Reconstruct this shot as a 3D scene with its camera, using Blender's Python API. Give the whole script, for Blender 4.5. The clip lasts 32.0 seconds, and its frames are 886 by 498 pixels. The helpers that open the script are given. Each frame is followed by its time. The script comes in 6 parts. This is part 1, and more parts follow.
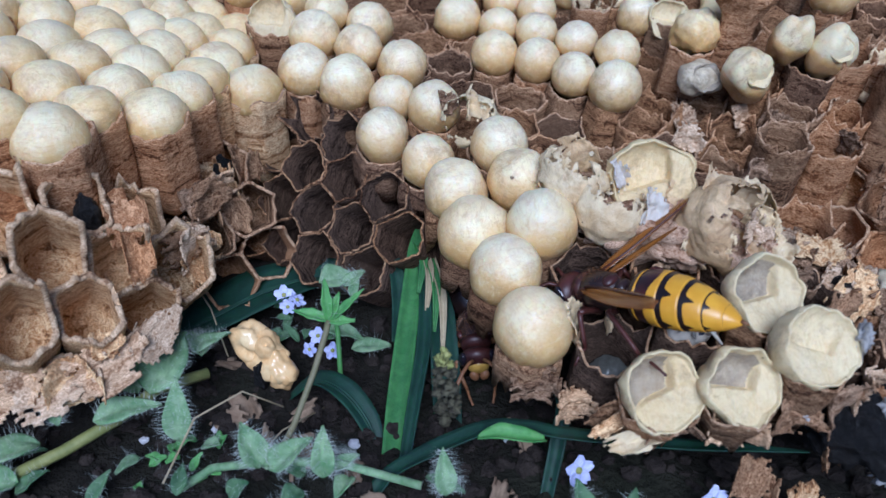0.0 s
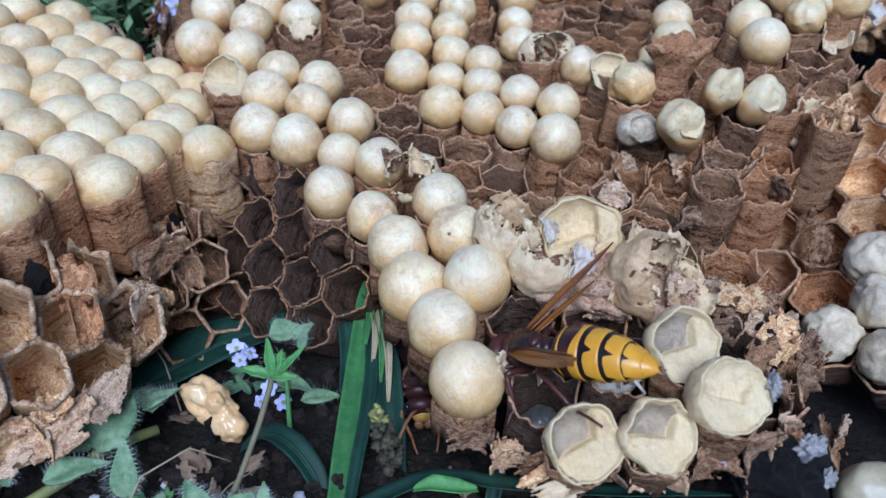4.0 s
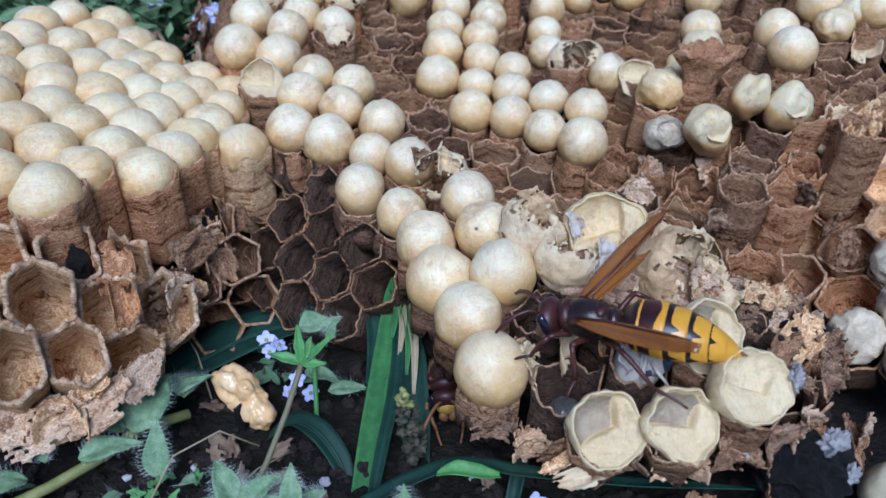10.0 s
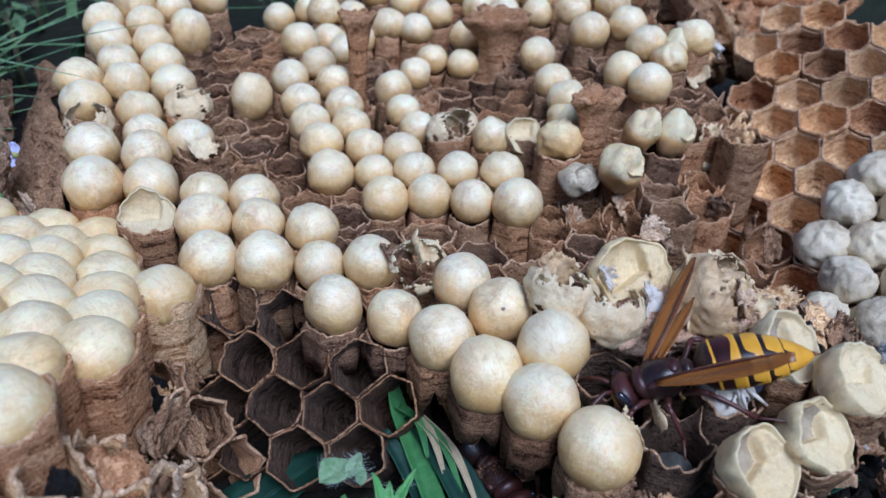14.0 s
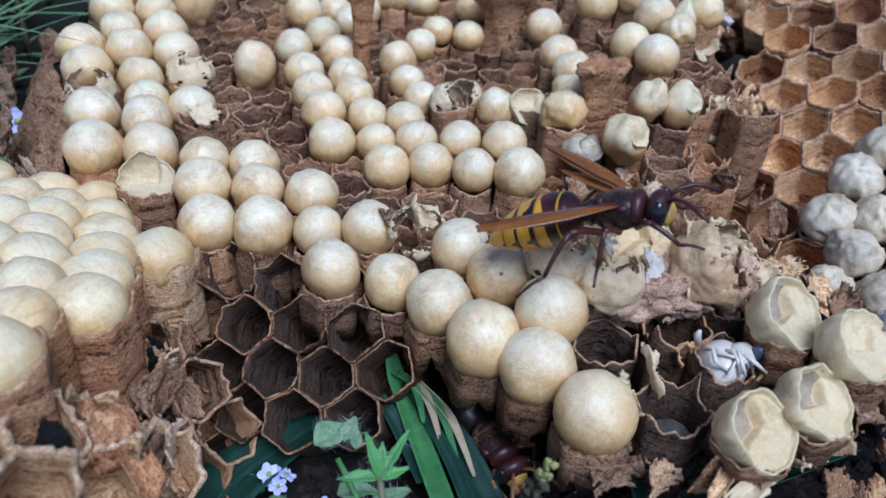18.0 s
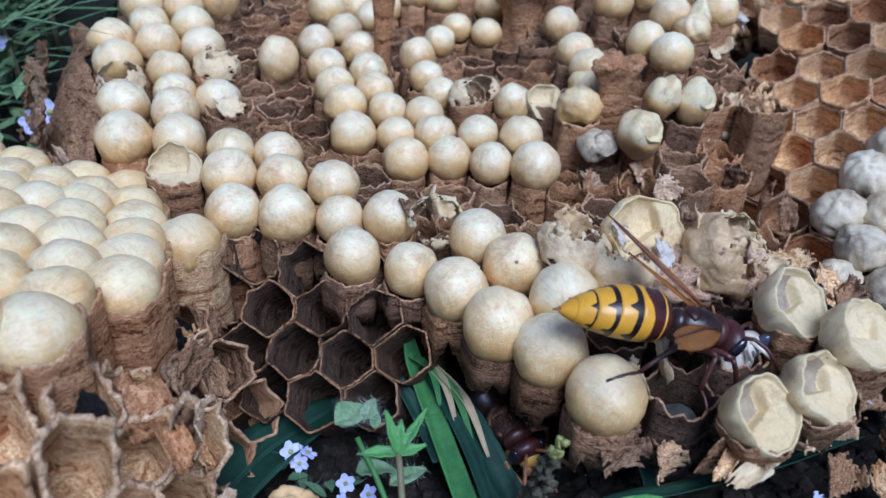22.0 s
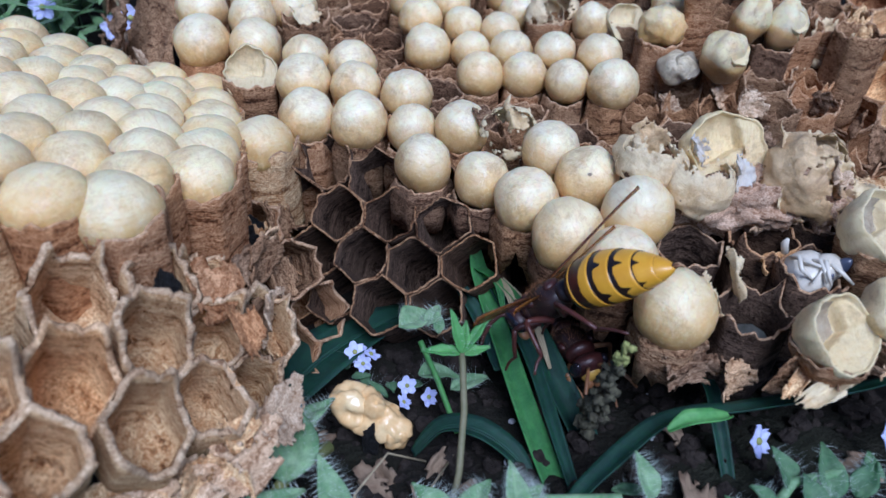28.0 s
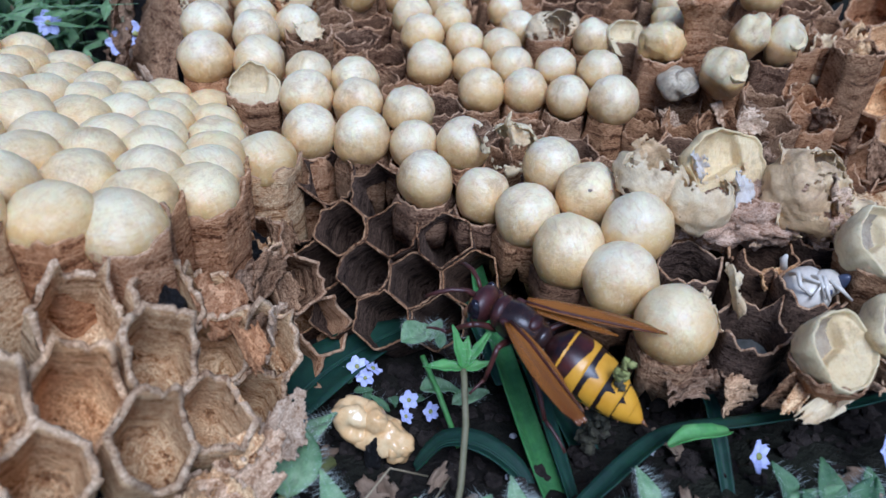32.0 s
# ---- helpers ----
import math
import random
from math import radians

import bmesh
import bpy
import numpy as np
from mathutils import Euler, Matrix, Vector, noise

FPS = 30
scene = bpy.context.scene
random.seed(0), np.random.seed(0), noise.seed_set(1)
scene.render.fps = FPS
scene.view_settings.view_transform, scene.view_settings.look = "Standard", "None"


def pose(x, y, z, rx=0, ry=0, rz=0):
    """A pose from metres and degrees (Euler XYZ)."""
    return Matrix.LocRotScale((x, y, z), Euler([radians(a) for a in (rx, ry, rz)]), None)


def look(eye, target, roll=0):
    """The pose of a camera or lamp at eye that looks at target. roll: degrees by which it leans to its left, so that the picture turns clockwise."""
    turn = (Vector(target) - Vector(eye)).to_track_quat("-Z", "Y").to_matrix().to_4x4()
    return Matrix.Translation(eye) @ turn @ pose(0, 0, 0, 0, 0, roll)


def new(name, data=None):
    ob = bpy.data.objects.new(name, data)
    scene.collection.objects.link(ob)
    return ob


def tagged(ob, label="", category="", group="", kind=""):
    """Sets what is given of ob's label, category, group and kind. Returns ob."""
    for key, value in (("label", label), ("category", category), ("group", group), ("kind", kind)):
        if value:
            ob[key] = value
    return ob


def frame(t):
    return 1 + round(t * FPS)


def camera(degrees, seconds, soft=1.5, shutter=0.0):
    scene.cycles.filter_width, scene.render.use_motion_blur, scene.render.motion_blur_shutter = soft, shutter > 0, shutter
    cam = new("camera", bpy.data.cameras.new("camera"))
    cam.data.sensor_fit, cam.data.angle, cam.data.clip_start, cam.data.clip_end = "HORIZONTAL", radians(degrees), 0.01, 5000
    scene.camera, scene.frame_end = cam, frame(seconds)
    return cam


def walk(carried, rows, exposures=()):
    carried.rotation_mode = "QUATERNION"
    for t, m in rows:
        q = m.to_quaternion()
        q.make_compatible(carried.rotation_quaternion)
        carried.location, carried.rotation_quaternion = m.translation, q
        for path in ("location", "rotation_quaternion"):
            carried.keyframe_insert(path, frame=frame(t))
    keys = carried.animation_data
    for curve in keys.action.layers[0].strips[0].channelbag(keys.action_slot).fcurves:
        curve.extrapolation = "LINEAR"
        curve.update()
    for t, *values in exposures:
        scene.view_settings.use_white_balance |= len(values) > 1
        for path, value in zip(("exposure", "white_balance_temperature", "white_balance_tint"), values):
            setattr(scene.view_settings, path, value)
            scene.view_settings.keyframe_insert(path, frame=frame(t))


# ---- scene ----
cam = camera(58.2, 32.0)
cam.data.dof.use_dof, cam.data.dof.focus_distance, cam.data.dof.aperture_fstop = True, 0.118, 38.0
METRES, EYE, TILT, LEAN, TURN = 0.13, 0.10668, -44.5, -3.0, 0.0
ROWS = [
    (0.0, 0.0, 0.0, 0.0, 0.0, 0.0, -0.0),
    (0.5, 0.0049, -0.0032, 0.0127, -0.14, -0.08, 0.3),
    (1.0, 0.0128, -0.0008, 0.0221, -0.15, -0.4, 0.49),
    (1.5, 0.0366, -0.0132, 0.0384, -0.36, -0.02, 0.93),
    (2.0, 0.0466, -0.0151, 0.0386, -0.72, 0.06, 1.06),
    (2.5, 0.0659, -0.0188, 0.0465, -1.13, -0.35, 1.13),
    (3.0, 0.0666, -0.0232, 0.0419, -1.25, -0.57, 1.24),
    (3.5, 0.0509, -0.0316, 0.0357, -1.57, 1.15, 1.46),
    (4.0, 0.0562, -0.0366, 0.0319, -0.7, 1.82, 1.25),
    (4.5, 0.0634, -0.0319, 0.0352, 0.13, 1.13, 1.23),
    (6.5, 0.0801, -0.0512, 0.0225, 1.16, 2.72, 0.4),
    (7.0, 0.0789, -0.0492, 0.0155, 0.95, 2.61, 0.18),
    (7.5, 0.0783, -0.0543, 0.0074, 0.9, 2.63, -0.1),
    (8.0, 0.0702, -0.0551, -0.0054, 0.99, 2.72, -0.33),
    (8.5, 0.0635, -0.0574, -0.0083, 0.94, 2.82, -0.33),
    (9.0, 0.0522, -0.0553, -0.0062, 0.74, 3.15, 0.0),
    (9.5, 0.056, -0.0683, -0.0095, 1.42, 4.55, -0.13),
    (10.0, 0.0561, -0.0538, -0.0017, 1.23, 3.47, 0.18),
    (10.5, 0.0511, -0.0632, -0.0026, 1.4, 3.05, 0.24),
    (11.0, -0.0113, -0.0497, -0.0416, -1.31, 4.03, 0.66),
    (11.5, -0.0626, -0.0184, -0.044, -4.61, 3.98, 1.98),
    (12.0, -0.1244, 0.0065, -0.0423, -6.76, 2.98, 3.28),
    (12.3, -0.1480, 0.0203, -0.0625, -9.23, 4.29, 4.36),
    (12.5, -0.1969, 0.0216, -0.0412, -10.7, 5.18, 5.55),
    (12.7, -0.2100, 0.0584, -0.0109, -13.56, 5.14, 8.28),
    (13.0, -0.2307, 0.0787, 0.0213, -15.93, 4.24, 11.91),
    (13.3, -0.2702, 0.0640, 0.0536, -17.33, 5.20, 14.92),
    (13.5, -0.2699, 0.0728, 0.0548, -17.89, 6.79, 15.88),
    (14.0, -0.2682, 0.0865, 0.0568, -18.79, 7.08, 16.79),
    (14.5, -0.2684, 0.1291, 0.0391, -18.42, 4.3, 15.64),
    (16.5, -0.2519, 0.1268, 0.0359, -19.11, 3.82, 16.17),
    (17.0, -0.2549, 0.1129, 0.034, -19.04, 4.35, 16.2),
    (17.5, -0.2616, 0.0942, 0.0314, -18.04, 6.32, 16.07),
    (18.0, -0.2592, 0.095, 0.0307, -18.11, 6.33, 16.05),
    (18.5, -0.2561, 0.0962, 0.031, -18.29, 6.23, 16.09),
    (19.0, -0.255, 0.0927, 0.0306, -18.23, 6.36, 16.13),
    (19.5, -0.2554, 0.0944, 0.0298, -18.23, 6.39, 16.1),
    (20.0, -0.2556, 0.0949, 0.029, -18.15, 6.24, 16.04),
    (20.5, -0.2557, 0.0944, 0.0284, -18.14, 6.26, 16.0),
    (21.0, -0.2559, 0.0975, 0.0264, -18.1, 6.21, 15.94),
    (21.5, -0.2584, 0.0913, 0.0229, -17.88, 6.0, 15.74),
    (22.0, -0.2751, 0.0689, 0.018, -17.1, 6.47, 15.28),
    (22.5, -0.275, 0.061, 0.0204, -16.44, 8.76, 14.89),
    (23.0, -0.2685, 0.0543, 0.0303, -16.38, 9.12, 15.01),
    (23.5, -0.2714, 0.0499, 0.0269, -16.18, 9.99, 14.89),
    (24.0, -0.2742, 0.0452, 0.0257, -16.11, 10.32, 14.82),
    (24.5, -0.2753, 0.0431, 0.0237, -15.96, 10.41, 14.73),
    (25.0, -0.2777, 0.039, 0.0207, -15.75, 10.56, 14.63),
    (25.5, -0.2926, 0.033, 0.0038, -14.49, 10.01, 13.76),
    (25.7, -0.2924, 0.0380, 0.0076, -13.70, 8.26, 13.70),
    (26.0, -0.2958, 0.0615, -0.0118, -13.21, 6.68, 12.5),
    (26.5, -0.2922, 0.0851, -0.0204, -12.73, 2.97, 11.94),
    (28.5, -0.2906, 0.0796, -0.0199, -12.85, 3.89, 12.17),
    (29.0, -0.295, 0.0748, -0.0208, -12.74, 4.03, 12.11),
    (29.5, -0.2931, 0.0774, -0.0193, -12.83, 4.09, 12.11),
    (30.0, -0.292, 0.0746, -0.016, -12.89, 4.34, 12.2),
    (30.5, -0.2909, 0.078, -0.0149, -12.9, 4.25, 12.18),
    (31.0, -0.2929, 0.0766, -0.0164, -12.84, 4.31, 12.12),
    (31.5, -0.2943, 0.0725, -0.0161, -12.8, 4.38, 12.1),
    (32.0, -0.2919, 0.0752, -0.0154, -12.75, 4.41, 12.09),
]
walk(cam, [(t, pose(0, 0, EYE, TILT, LEAN, TURN) @ pose(METRES * x, METRES * y, METRES * z, 90 + pitch, roll, yaw)) for t, x, y, z, yaw, pitch, roll in ROWS], exposures=((0.0, -0.10, 4710, 16), (32.0, -0.10, 4710, 16)))

# world, light -------------------------------------------------------------
world = bpy.data.worlds.new("sky")
scene.world = world
world.use_nodes = True
wn = world.node_tree
sky = wn.nodes.new("ShaderNodeTexSky")
sky.sky_type, sky.sun_disc = "NISHITA", False
SUN_EL, SUN_ROT = radians(57), radians(184)
sky.sun_elevation, sky.sun_rotation = SUN_EL, SUN_ROT
wn.links.new(sky.outputs[0], wn.nodes["Background"].inputs[0])
wn.nodes["Background"].inputs[1].default_value = 0.07
sun = new("sun", bpy.data.lights.new("sun", "SUN"))
sun.data.energy, sun.data.angle, sun.data.color = 3.5, radians(32), (1.0, 0.95, 0.88)
sun.matrix_basis = look((math.sin(SUN_ROT) * math.cos(SUN_EL), math.cos(SUN_ROT) * math.cos(SUN_EL), math.sin(SUN_EL)), (0, 0, 0))

# materials ----------------------------------------------------------------
MM = 0.001


class Mat:
    """A small node builder for one procedural material."""

    def __init__(self, name, rough=0.6, metal=0.0, spec=0.4):
        self.m = bpy.data.materials.new(name)
        self.m.use_nodes = True
        self.t = self.m.node_tree
        self.b = self.t.nodes["Principled BSDF"]
        self.b.inputs["Roughness"].default_value = rough
        self.b.inputs["Metallic"].default_value = metal
        self.b.inputs["Specular IOR Level"].default_value = spec
        self.co = self.t.nodes.new("ShaderNodeTexCoord").outputs["Object"]

    def node(self, kind, **ins):
        n = self.t.nodes.new("ShaderNode" + kind)
        for k, v in ins.items():
            k = k.replace("_", " ")
            if hasattr(v, "is_linked"):
                self.t.links.new(v, n.inputs[k])
            else:
                n.inputs[k].default_value = v
        return n

    def link(self, a, b):
        self.t.links.new(a, b)

    def scaled(self, sx, sy, sz, co=None):
        n = self.node("Mapping", Vector=co or self.co)
        n.inputs["Scale"].default_value = (sx, sy, sz)
        return n.outputs[0]

    def shifted(self):
        """Object coordinates moved by the object's own random number, so that repeats differ."""
        r = self.t.nodes.new("ShaderNodeObjectInfo").outputs["Random"]
        k = self.math("MULTIPLY", r, 0.37)
        v = self.node("CombineXYZ", X=k, Y=k, Z=k).outputs[0]
        n = self.t.nodes.new("ShaderNodeVectorMath")
        self.link(self.co, n.inputs[0])
        self.link(v, n.inputs[1])
        self.co = n.outputs[0]
        return r

    def noise(self, scale, detail=4.0, rough=0.6, co=None, dist=0.0):
        return self.node("TexNoise", Vector=co or self.co, Scale=scale, Detail=detail, Roughness=rough, Distortion=dist).outputs["Fac"]

    def ramp(self, fac, stops):
        n = self.t.nodes.new("ShaderNodeValToRGB")
        e = n.color_ramp.elements
        while len(e) < len(stops):
            e.new(0.5)
        for el, (p, c) in zip(e, stops):
            el.position = p
            el.color = (*c, 1) if len(c) == 3 else c
        self.link(fac, n.inputs[0])
        return n.outputs[0]

    def math(self, op, a, b=0.0):
        n = self.t.nodes.new("ShaderNodeMath")
        n.operation = op
        for i, v in enumerate((a, b)):
            if hasattr(v, "is_linked"):
                self.link(v, n.inputs[i])
            else:
                n.inputs[i].default_value = v
        return n.outputs[0]

    def mix(self, fac, a, b, mode="MIX"):
        n = self.t.nodes.new("ShaderNodeMix")
        n.data_type, n.blend_type = "RGBA", mode
        for i, v in ((0, fac), (6, a), (7, b)):
            if hasattr(v, "is_linked"):
                self.link(v, n.inputs[i])
            else:
                n.inputs[i].default_value = v if i == 0 else (*v, 1)
        return n.outputs[2]

    def bump(self, height, strength, dist):
        n = self.node("Bump", Height=height, Strength=strength, Distance=dist)
        self.link(n.outputs[0], self.b.inputs["Normal"])

    def colour(self, c):
        if hasattr(c, "is_linked"):
            self.link(c, self.b.inputs["Base Color"])
        else:
            self.b.inputs["Base Color"].default_value = (*c, 1)
        return self

    def sss(self, weight, radius, scale):
        self.b.inputs["Subsurface Weight"].default_value = weight
        self.b.inputs["Subsurface Radius"].default_value = radius
        self.b.inputs["Subsurface Scale"].default_value = scale


def silk(name, pale, warm, stain, stain_at=0.62, rough=0.34, fibre=0.6, seam_shade=False, k=1.0):
    """Spun silk: pale felt with warm clouds and fine hairs, dusty stains, golden where it is drawn in to the wall, with
    shading of the lower side painted in.
    """
    m = Mat(name, rough, spec=0.5 if seam_shade else 0.3)
    own = m.co
    r = m.shifted()
    clouds = m.noise(95 * k, 4, 0.6)
    c = m.mix(m.ramp(clouds, [(0.45, (0, 0, 0)), (0.80, (0.8, 0.8, 0.8))]), pale, warm)
    fine = m.noise(1500 * k, 4, 0.75, m.scaled(1, 0.18, 1), 1.4)
    weave = m.noise(1500 * k, 4, 0.75, m.scaled(0.18, 1, 0.5), 1.4)
    dirt = m.noise(210 * k, 8, 0.8, dist=0.5)
    patch = m.noise(60 * k, 3, 0.6)
    if seam_shade:
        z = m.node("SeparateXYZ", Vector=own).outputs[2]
        # Height turns silk golden and dusty; shading of the lower half is painted in.
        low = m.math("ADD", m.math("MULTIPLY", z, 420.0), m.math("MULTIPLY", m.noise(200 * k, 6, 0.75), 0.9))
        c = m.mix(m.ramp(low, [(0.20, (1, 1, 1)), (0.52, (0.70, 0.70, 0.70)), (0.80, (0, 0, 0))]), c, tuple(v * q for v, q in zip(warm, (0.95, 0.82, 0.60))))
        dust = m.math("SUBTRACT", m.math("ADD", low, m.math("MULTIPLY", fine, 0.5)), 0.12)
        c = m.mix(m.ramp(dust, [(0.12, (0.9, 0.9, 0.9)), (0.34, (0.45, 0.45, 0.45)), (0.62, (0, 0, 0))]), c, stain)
    c = m.mix(m.ramp(fine, [(0.48, (0, 0, 0)), (0.74, (0.5, 0.5, 0.5))]), c, tuple(v * q for v, q in zip(warm, (0.70, 0.58, 0.42))))
    c = m.mix(m.ramp(weave, [(0.52, (0, 0, 0)), (0.74, (0.5, 0.5, 0.5))]), c, tuple(min(1.0, v * 1.08) for v in pale))
    grime = m.math("MULTIPLY", m.ramp(dirt, [(stain_at - 0.10, (0, 0, 0)), (stain_at + 0.09, (0.7, 0.7, 0.7))]), m.ramp(patch, [(0.44, (0.25, 0.25, 0.25)), (0.60, (1, 1, 1))]))
    c = m.mix(grime, c, stain)
    specks = m.noise(700 * k, 1, 0.4)
    c = m.mix(m.ramp(specks, [(0.80, (0, 0, 0)), (0.83, (0.85, 0.85, 0.85))]), c, (0.08, 0.04, 0.02))
    tint = m.ramp(r, [(0.0, (0.93, 0.92, 0.91)), (0.6, (1, 1, 1)), (1.0, (1.0, 0.95, 0.86))])
    m.colour(m.mix(1.0, c, tint, "MULTIPLY"))
    h = m.math("ADD", m.math("ADD", fine, weave), m.math("MULTIPLY", clouds, 1.4))
    m.bump(m.math("ADD", h, m.math("MULTIPLY", dirt, 1.2)), fibre, 0.00026)
    m.link(m.ramp(dirt, [(0.35, (rough, rough, rough) if seam_shade else (0.55, 0.55, 0.55)), (0.75, (0.75, 0.75, 0.75))]), m.b.inputs["Roughness"])
    m.b.inputs["Coat Weight"].default_value = 0.6 if seam_shade else 0.15
    m.b.inputs["Coat Roughness"].default_value = 0.42
    m.sss(0.35 if seam_shade else 0.1, (1.0, 0.62, 0.25), 0.0022)
    return m.m


def pulp(name, dark, mid, light, band=400, rough=0.9, blots=0.54, axis=2):
    """Chewed wood paper laid down in thin uneven bands of different colours, roughly parallel to the cell's rim, with fibres and blots."""
    m = Mat(name, rough, spec=0.15)
    r = m.shifted()
    wob = m.noise(105, 5, 0.65)
    z = m.node("SeparateXYZ", Vector=m.co).outputs[axis]
    zz = m.math("ADD", m.math("MULTIPLY", z, band), m.math("MULTIPLY", wob, 3.4))
    v = m.node("CombineXYZ", X=m.math("MULTIPLY", wob, 3.0), Y=m.noise(60, 2), Z=zz).outputs[0]
    bands = m.noise(1.7, 5, 0.68, v)
    fibre = m.noise(700, 5, 0.75, m.scaled(1, 1, 4.5), 0.6)
    mixed = m.math("SUBTRACT", m.math("ADD", m.math("MULTIPLY", bands, 1.25), m.math("MULTIPLY", fibre, 0.5)), 0.36)
    c = m.ramp(mixed, [(0.33, dark), (0.40, tuple(0.5 * a + 0.5 * b for a, b in zip(dark, mid))), (0.44, mid), (0.475, light), (0.50, mid), (0.53, tuple(0.45 * a + 0.55 * b for a, b in zip(dark, mid))), (0.565, light), (0.60, tuple(min(1.0, 1.2 * a) for a in light)), (0.64, mid), (0.72, tuple(0.6 * a + 0.4 * b for a, b in zip(dark, mid)))])
    grain = m.noise(2600, 4, 0.75)
    c = m.mix(m.ramp(grain, [(0.50, (0, 0, 0)), (0.72, (0.6, 0.6, 0.6))]), c, tuple(min(1, v * 1.15) for v in light))
    c = m.mix(m.ramp(grain, [(0.28, (0.7, 0.7, 0.7)), (0.42, (0, 0, 0))]), c, dark)
    blot = m.noise(150, 7, 0.78)
    c = m.mix(m.ramp(blot, [(blots, (0, 0, 0)), (blots + 0.16, (0.75, 0.75, 0.75))]), c, dark)
    c = m.mix(m.ramp(m.noise(75, 5, 0.7), [(0.55, (0, 0, 0)), (0.75, (0.55, 0.55, 0.55))]), c, light)
    tint = m.ramp(r, [(0.0, (0.78, 0.77, 0.76)), (0.5, (1, 1, 1)), (1.0, (1.0, 0.89, 0.76))])
    m.colour(m.mix(1.0, c, tint, "MULTIPLY"))
    m.bump(m.math("ADD", m.math("MULTIPLY", mixed, 0.9), m.math("ADD", m.noise(1300, 4, 0.75), m.math("MULTIPLY", blot, 0.8))), 1.0, 0.00028)
    return m.m


MAT_CAP = silk("cap_silk", (0.93, 0.84, 0.57), (0.80, 0.58, 0.25), (0.36, 0.20, 0.08), 0.57, seam_shade=True, k=4.2)
MAT_CAPWARM = silk("cap_silk_warm", (0.92, 0.82, 0.52), (0.80, 0.56, 0.22), (0.38, 0.21, 0.08), 0.57, seam_shade=True, k=4.2)
MAT_CAPGREY = silk("cap_silk_grey", (0.80, 0.71, 0.50), (0.58, 0.46, 0.28), (0.20, 0.14, 0.09), 0.52, k=3.6)
MAT_CUP = silk("pressed_silk", (0.82, 0.69, 0.41), (0.74, 0.54, 0.25), (0.30, 0.20, 0.11), 0.60, 0.3, k=1.6)
MAT_HOLLOW = silk("hollow_silk", (0.50, 0.43, 0.31), (0.36, 0.28, 0.17), (0.13, 0.10, 0.075), 0.49, 0.26, k=1.6)
MAT_SHELL = silk("torn_silk", (0.91, 0.75, 0.45), (0.72, 0.45, 0.19), (0.30, 0.15, 0.065), 0.56, 0.4, k=1.8)
MAT_CRUST = silk("papery_silk", (0.86, 0.66, 0.38), (0.62, 0.38, 0.17), (0.25, 0.13, 0.06), 0.53, 0.6, 0.9)
MAT_WHITE = silk("white_membrane", (0.70, 0.65, 0.56), (0.56, 0.45, 0.32), (0.34, 0.22, 0.13), 0.54, 0.3)
MAT_PULP = pulp("wood_pulp", (0.036, 0.015, 0.007), (0.185, 0.088, 0.040), (0.46, 0.29, 0.155), blots=0.57)
# Darker copies of the pulp, holding the shade in cells and below caps.
MAT_PULPDARK = pulp("dark_pulp", (0.020, 0.009, 0.005), (0.100, 0.048, 0.024), (0.27, 0.165, 0.095))
MAT_PULPSHADE = pulp("shade_pulp", (0.010, 0.006, 0.004), (0.050, 0.030, 0.020), (0.17, 0.112, 0.075))
MAT_PULPWARM = pulp("orange_pulp", (0.068, 0.024, 0.008), (0.30, 0.130, 0.050), (0.57, 0.345, 0.18), blots=0.58)
MAT_PULPPALE = pulp("pale_pulp", (0.15, 0.062, 0.022), (0.58, 0.305, 0.120), (0.90, 0.65, 0.36), blots=0.61)
MAT_DUST = pulp("dusty_pulp", (0.15, 0.07, 0.035), (0.40, 0.235, 0.135), (0.66, 0.48, 0.33), band=160, blots=0.60)
MAT_SHEET = pulp("sheet_paper", (0.19, 0.10, 0.05), (0.50, 0.33, 0.19), (0.76, 0.59, 0.40), blots=0.64, axis=1)
MAT_SHEETDARK = pulp("dark_sheet_paper", (0.045, 0.021, 0.011), (0.19, 0.105, 0.055), (0.40, 0.27, 0.165), blots=0.60, axis=1)
MAT_LIP = pulp("thick_rim_paper", (0.20, 0.10, 0.048), (0.56, 0.355, 0.19), (0.82, 0.62, 0.39))
MAT_RIM = pulp("rim_paper", (0.13, 0.060, 0.026), (0.38, 0.21, 0.105), (0.62, 0.43, 0.26))


def plain(name, a, b, scale, rough=0.6, bump=0.3, dist=0.0004, spec=0.4, stretch=(1, 1, 1), detail=5):
    m = Mat(name, rough, spec=spec)
    m.shifted()
    n = m.noise(scale, detail, 0.65, m.scaled(*stretch))
    fine = m.noise(scale * 6, 4, 0.7, m.scaled(*stretch))
    c = m.ramp(n, [(0.32, a), (0.68, b)])
    c = m.mix(m.ramp(fine, [(0.4, (0, 0, 0)), (0.75, (0.35, 0.35, 0.35))]), c, tuple(v * 0.6 for v in a))
    m.colour(c)
    m.bump(m.math("ADD", n, m.math("MULTIPLY", fine, 0.5)), bump, dist)
    return m.m


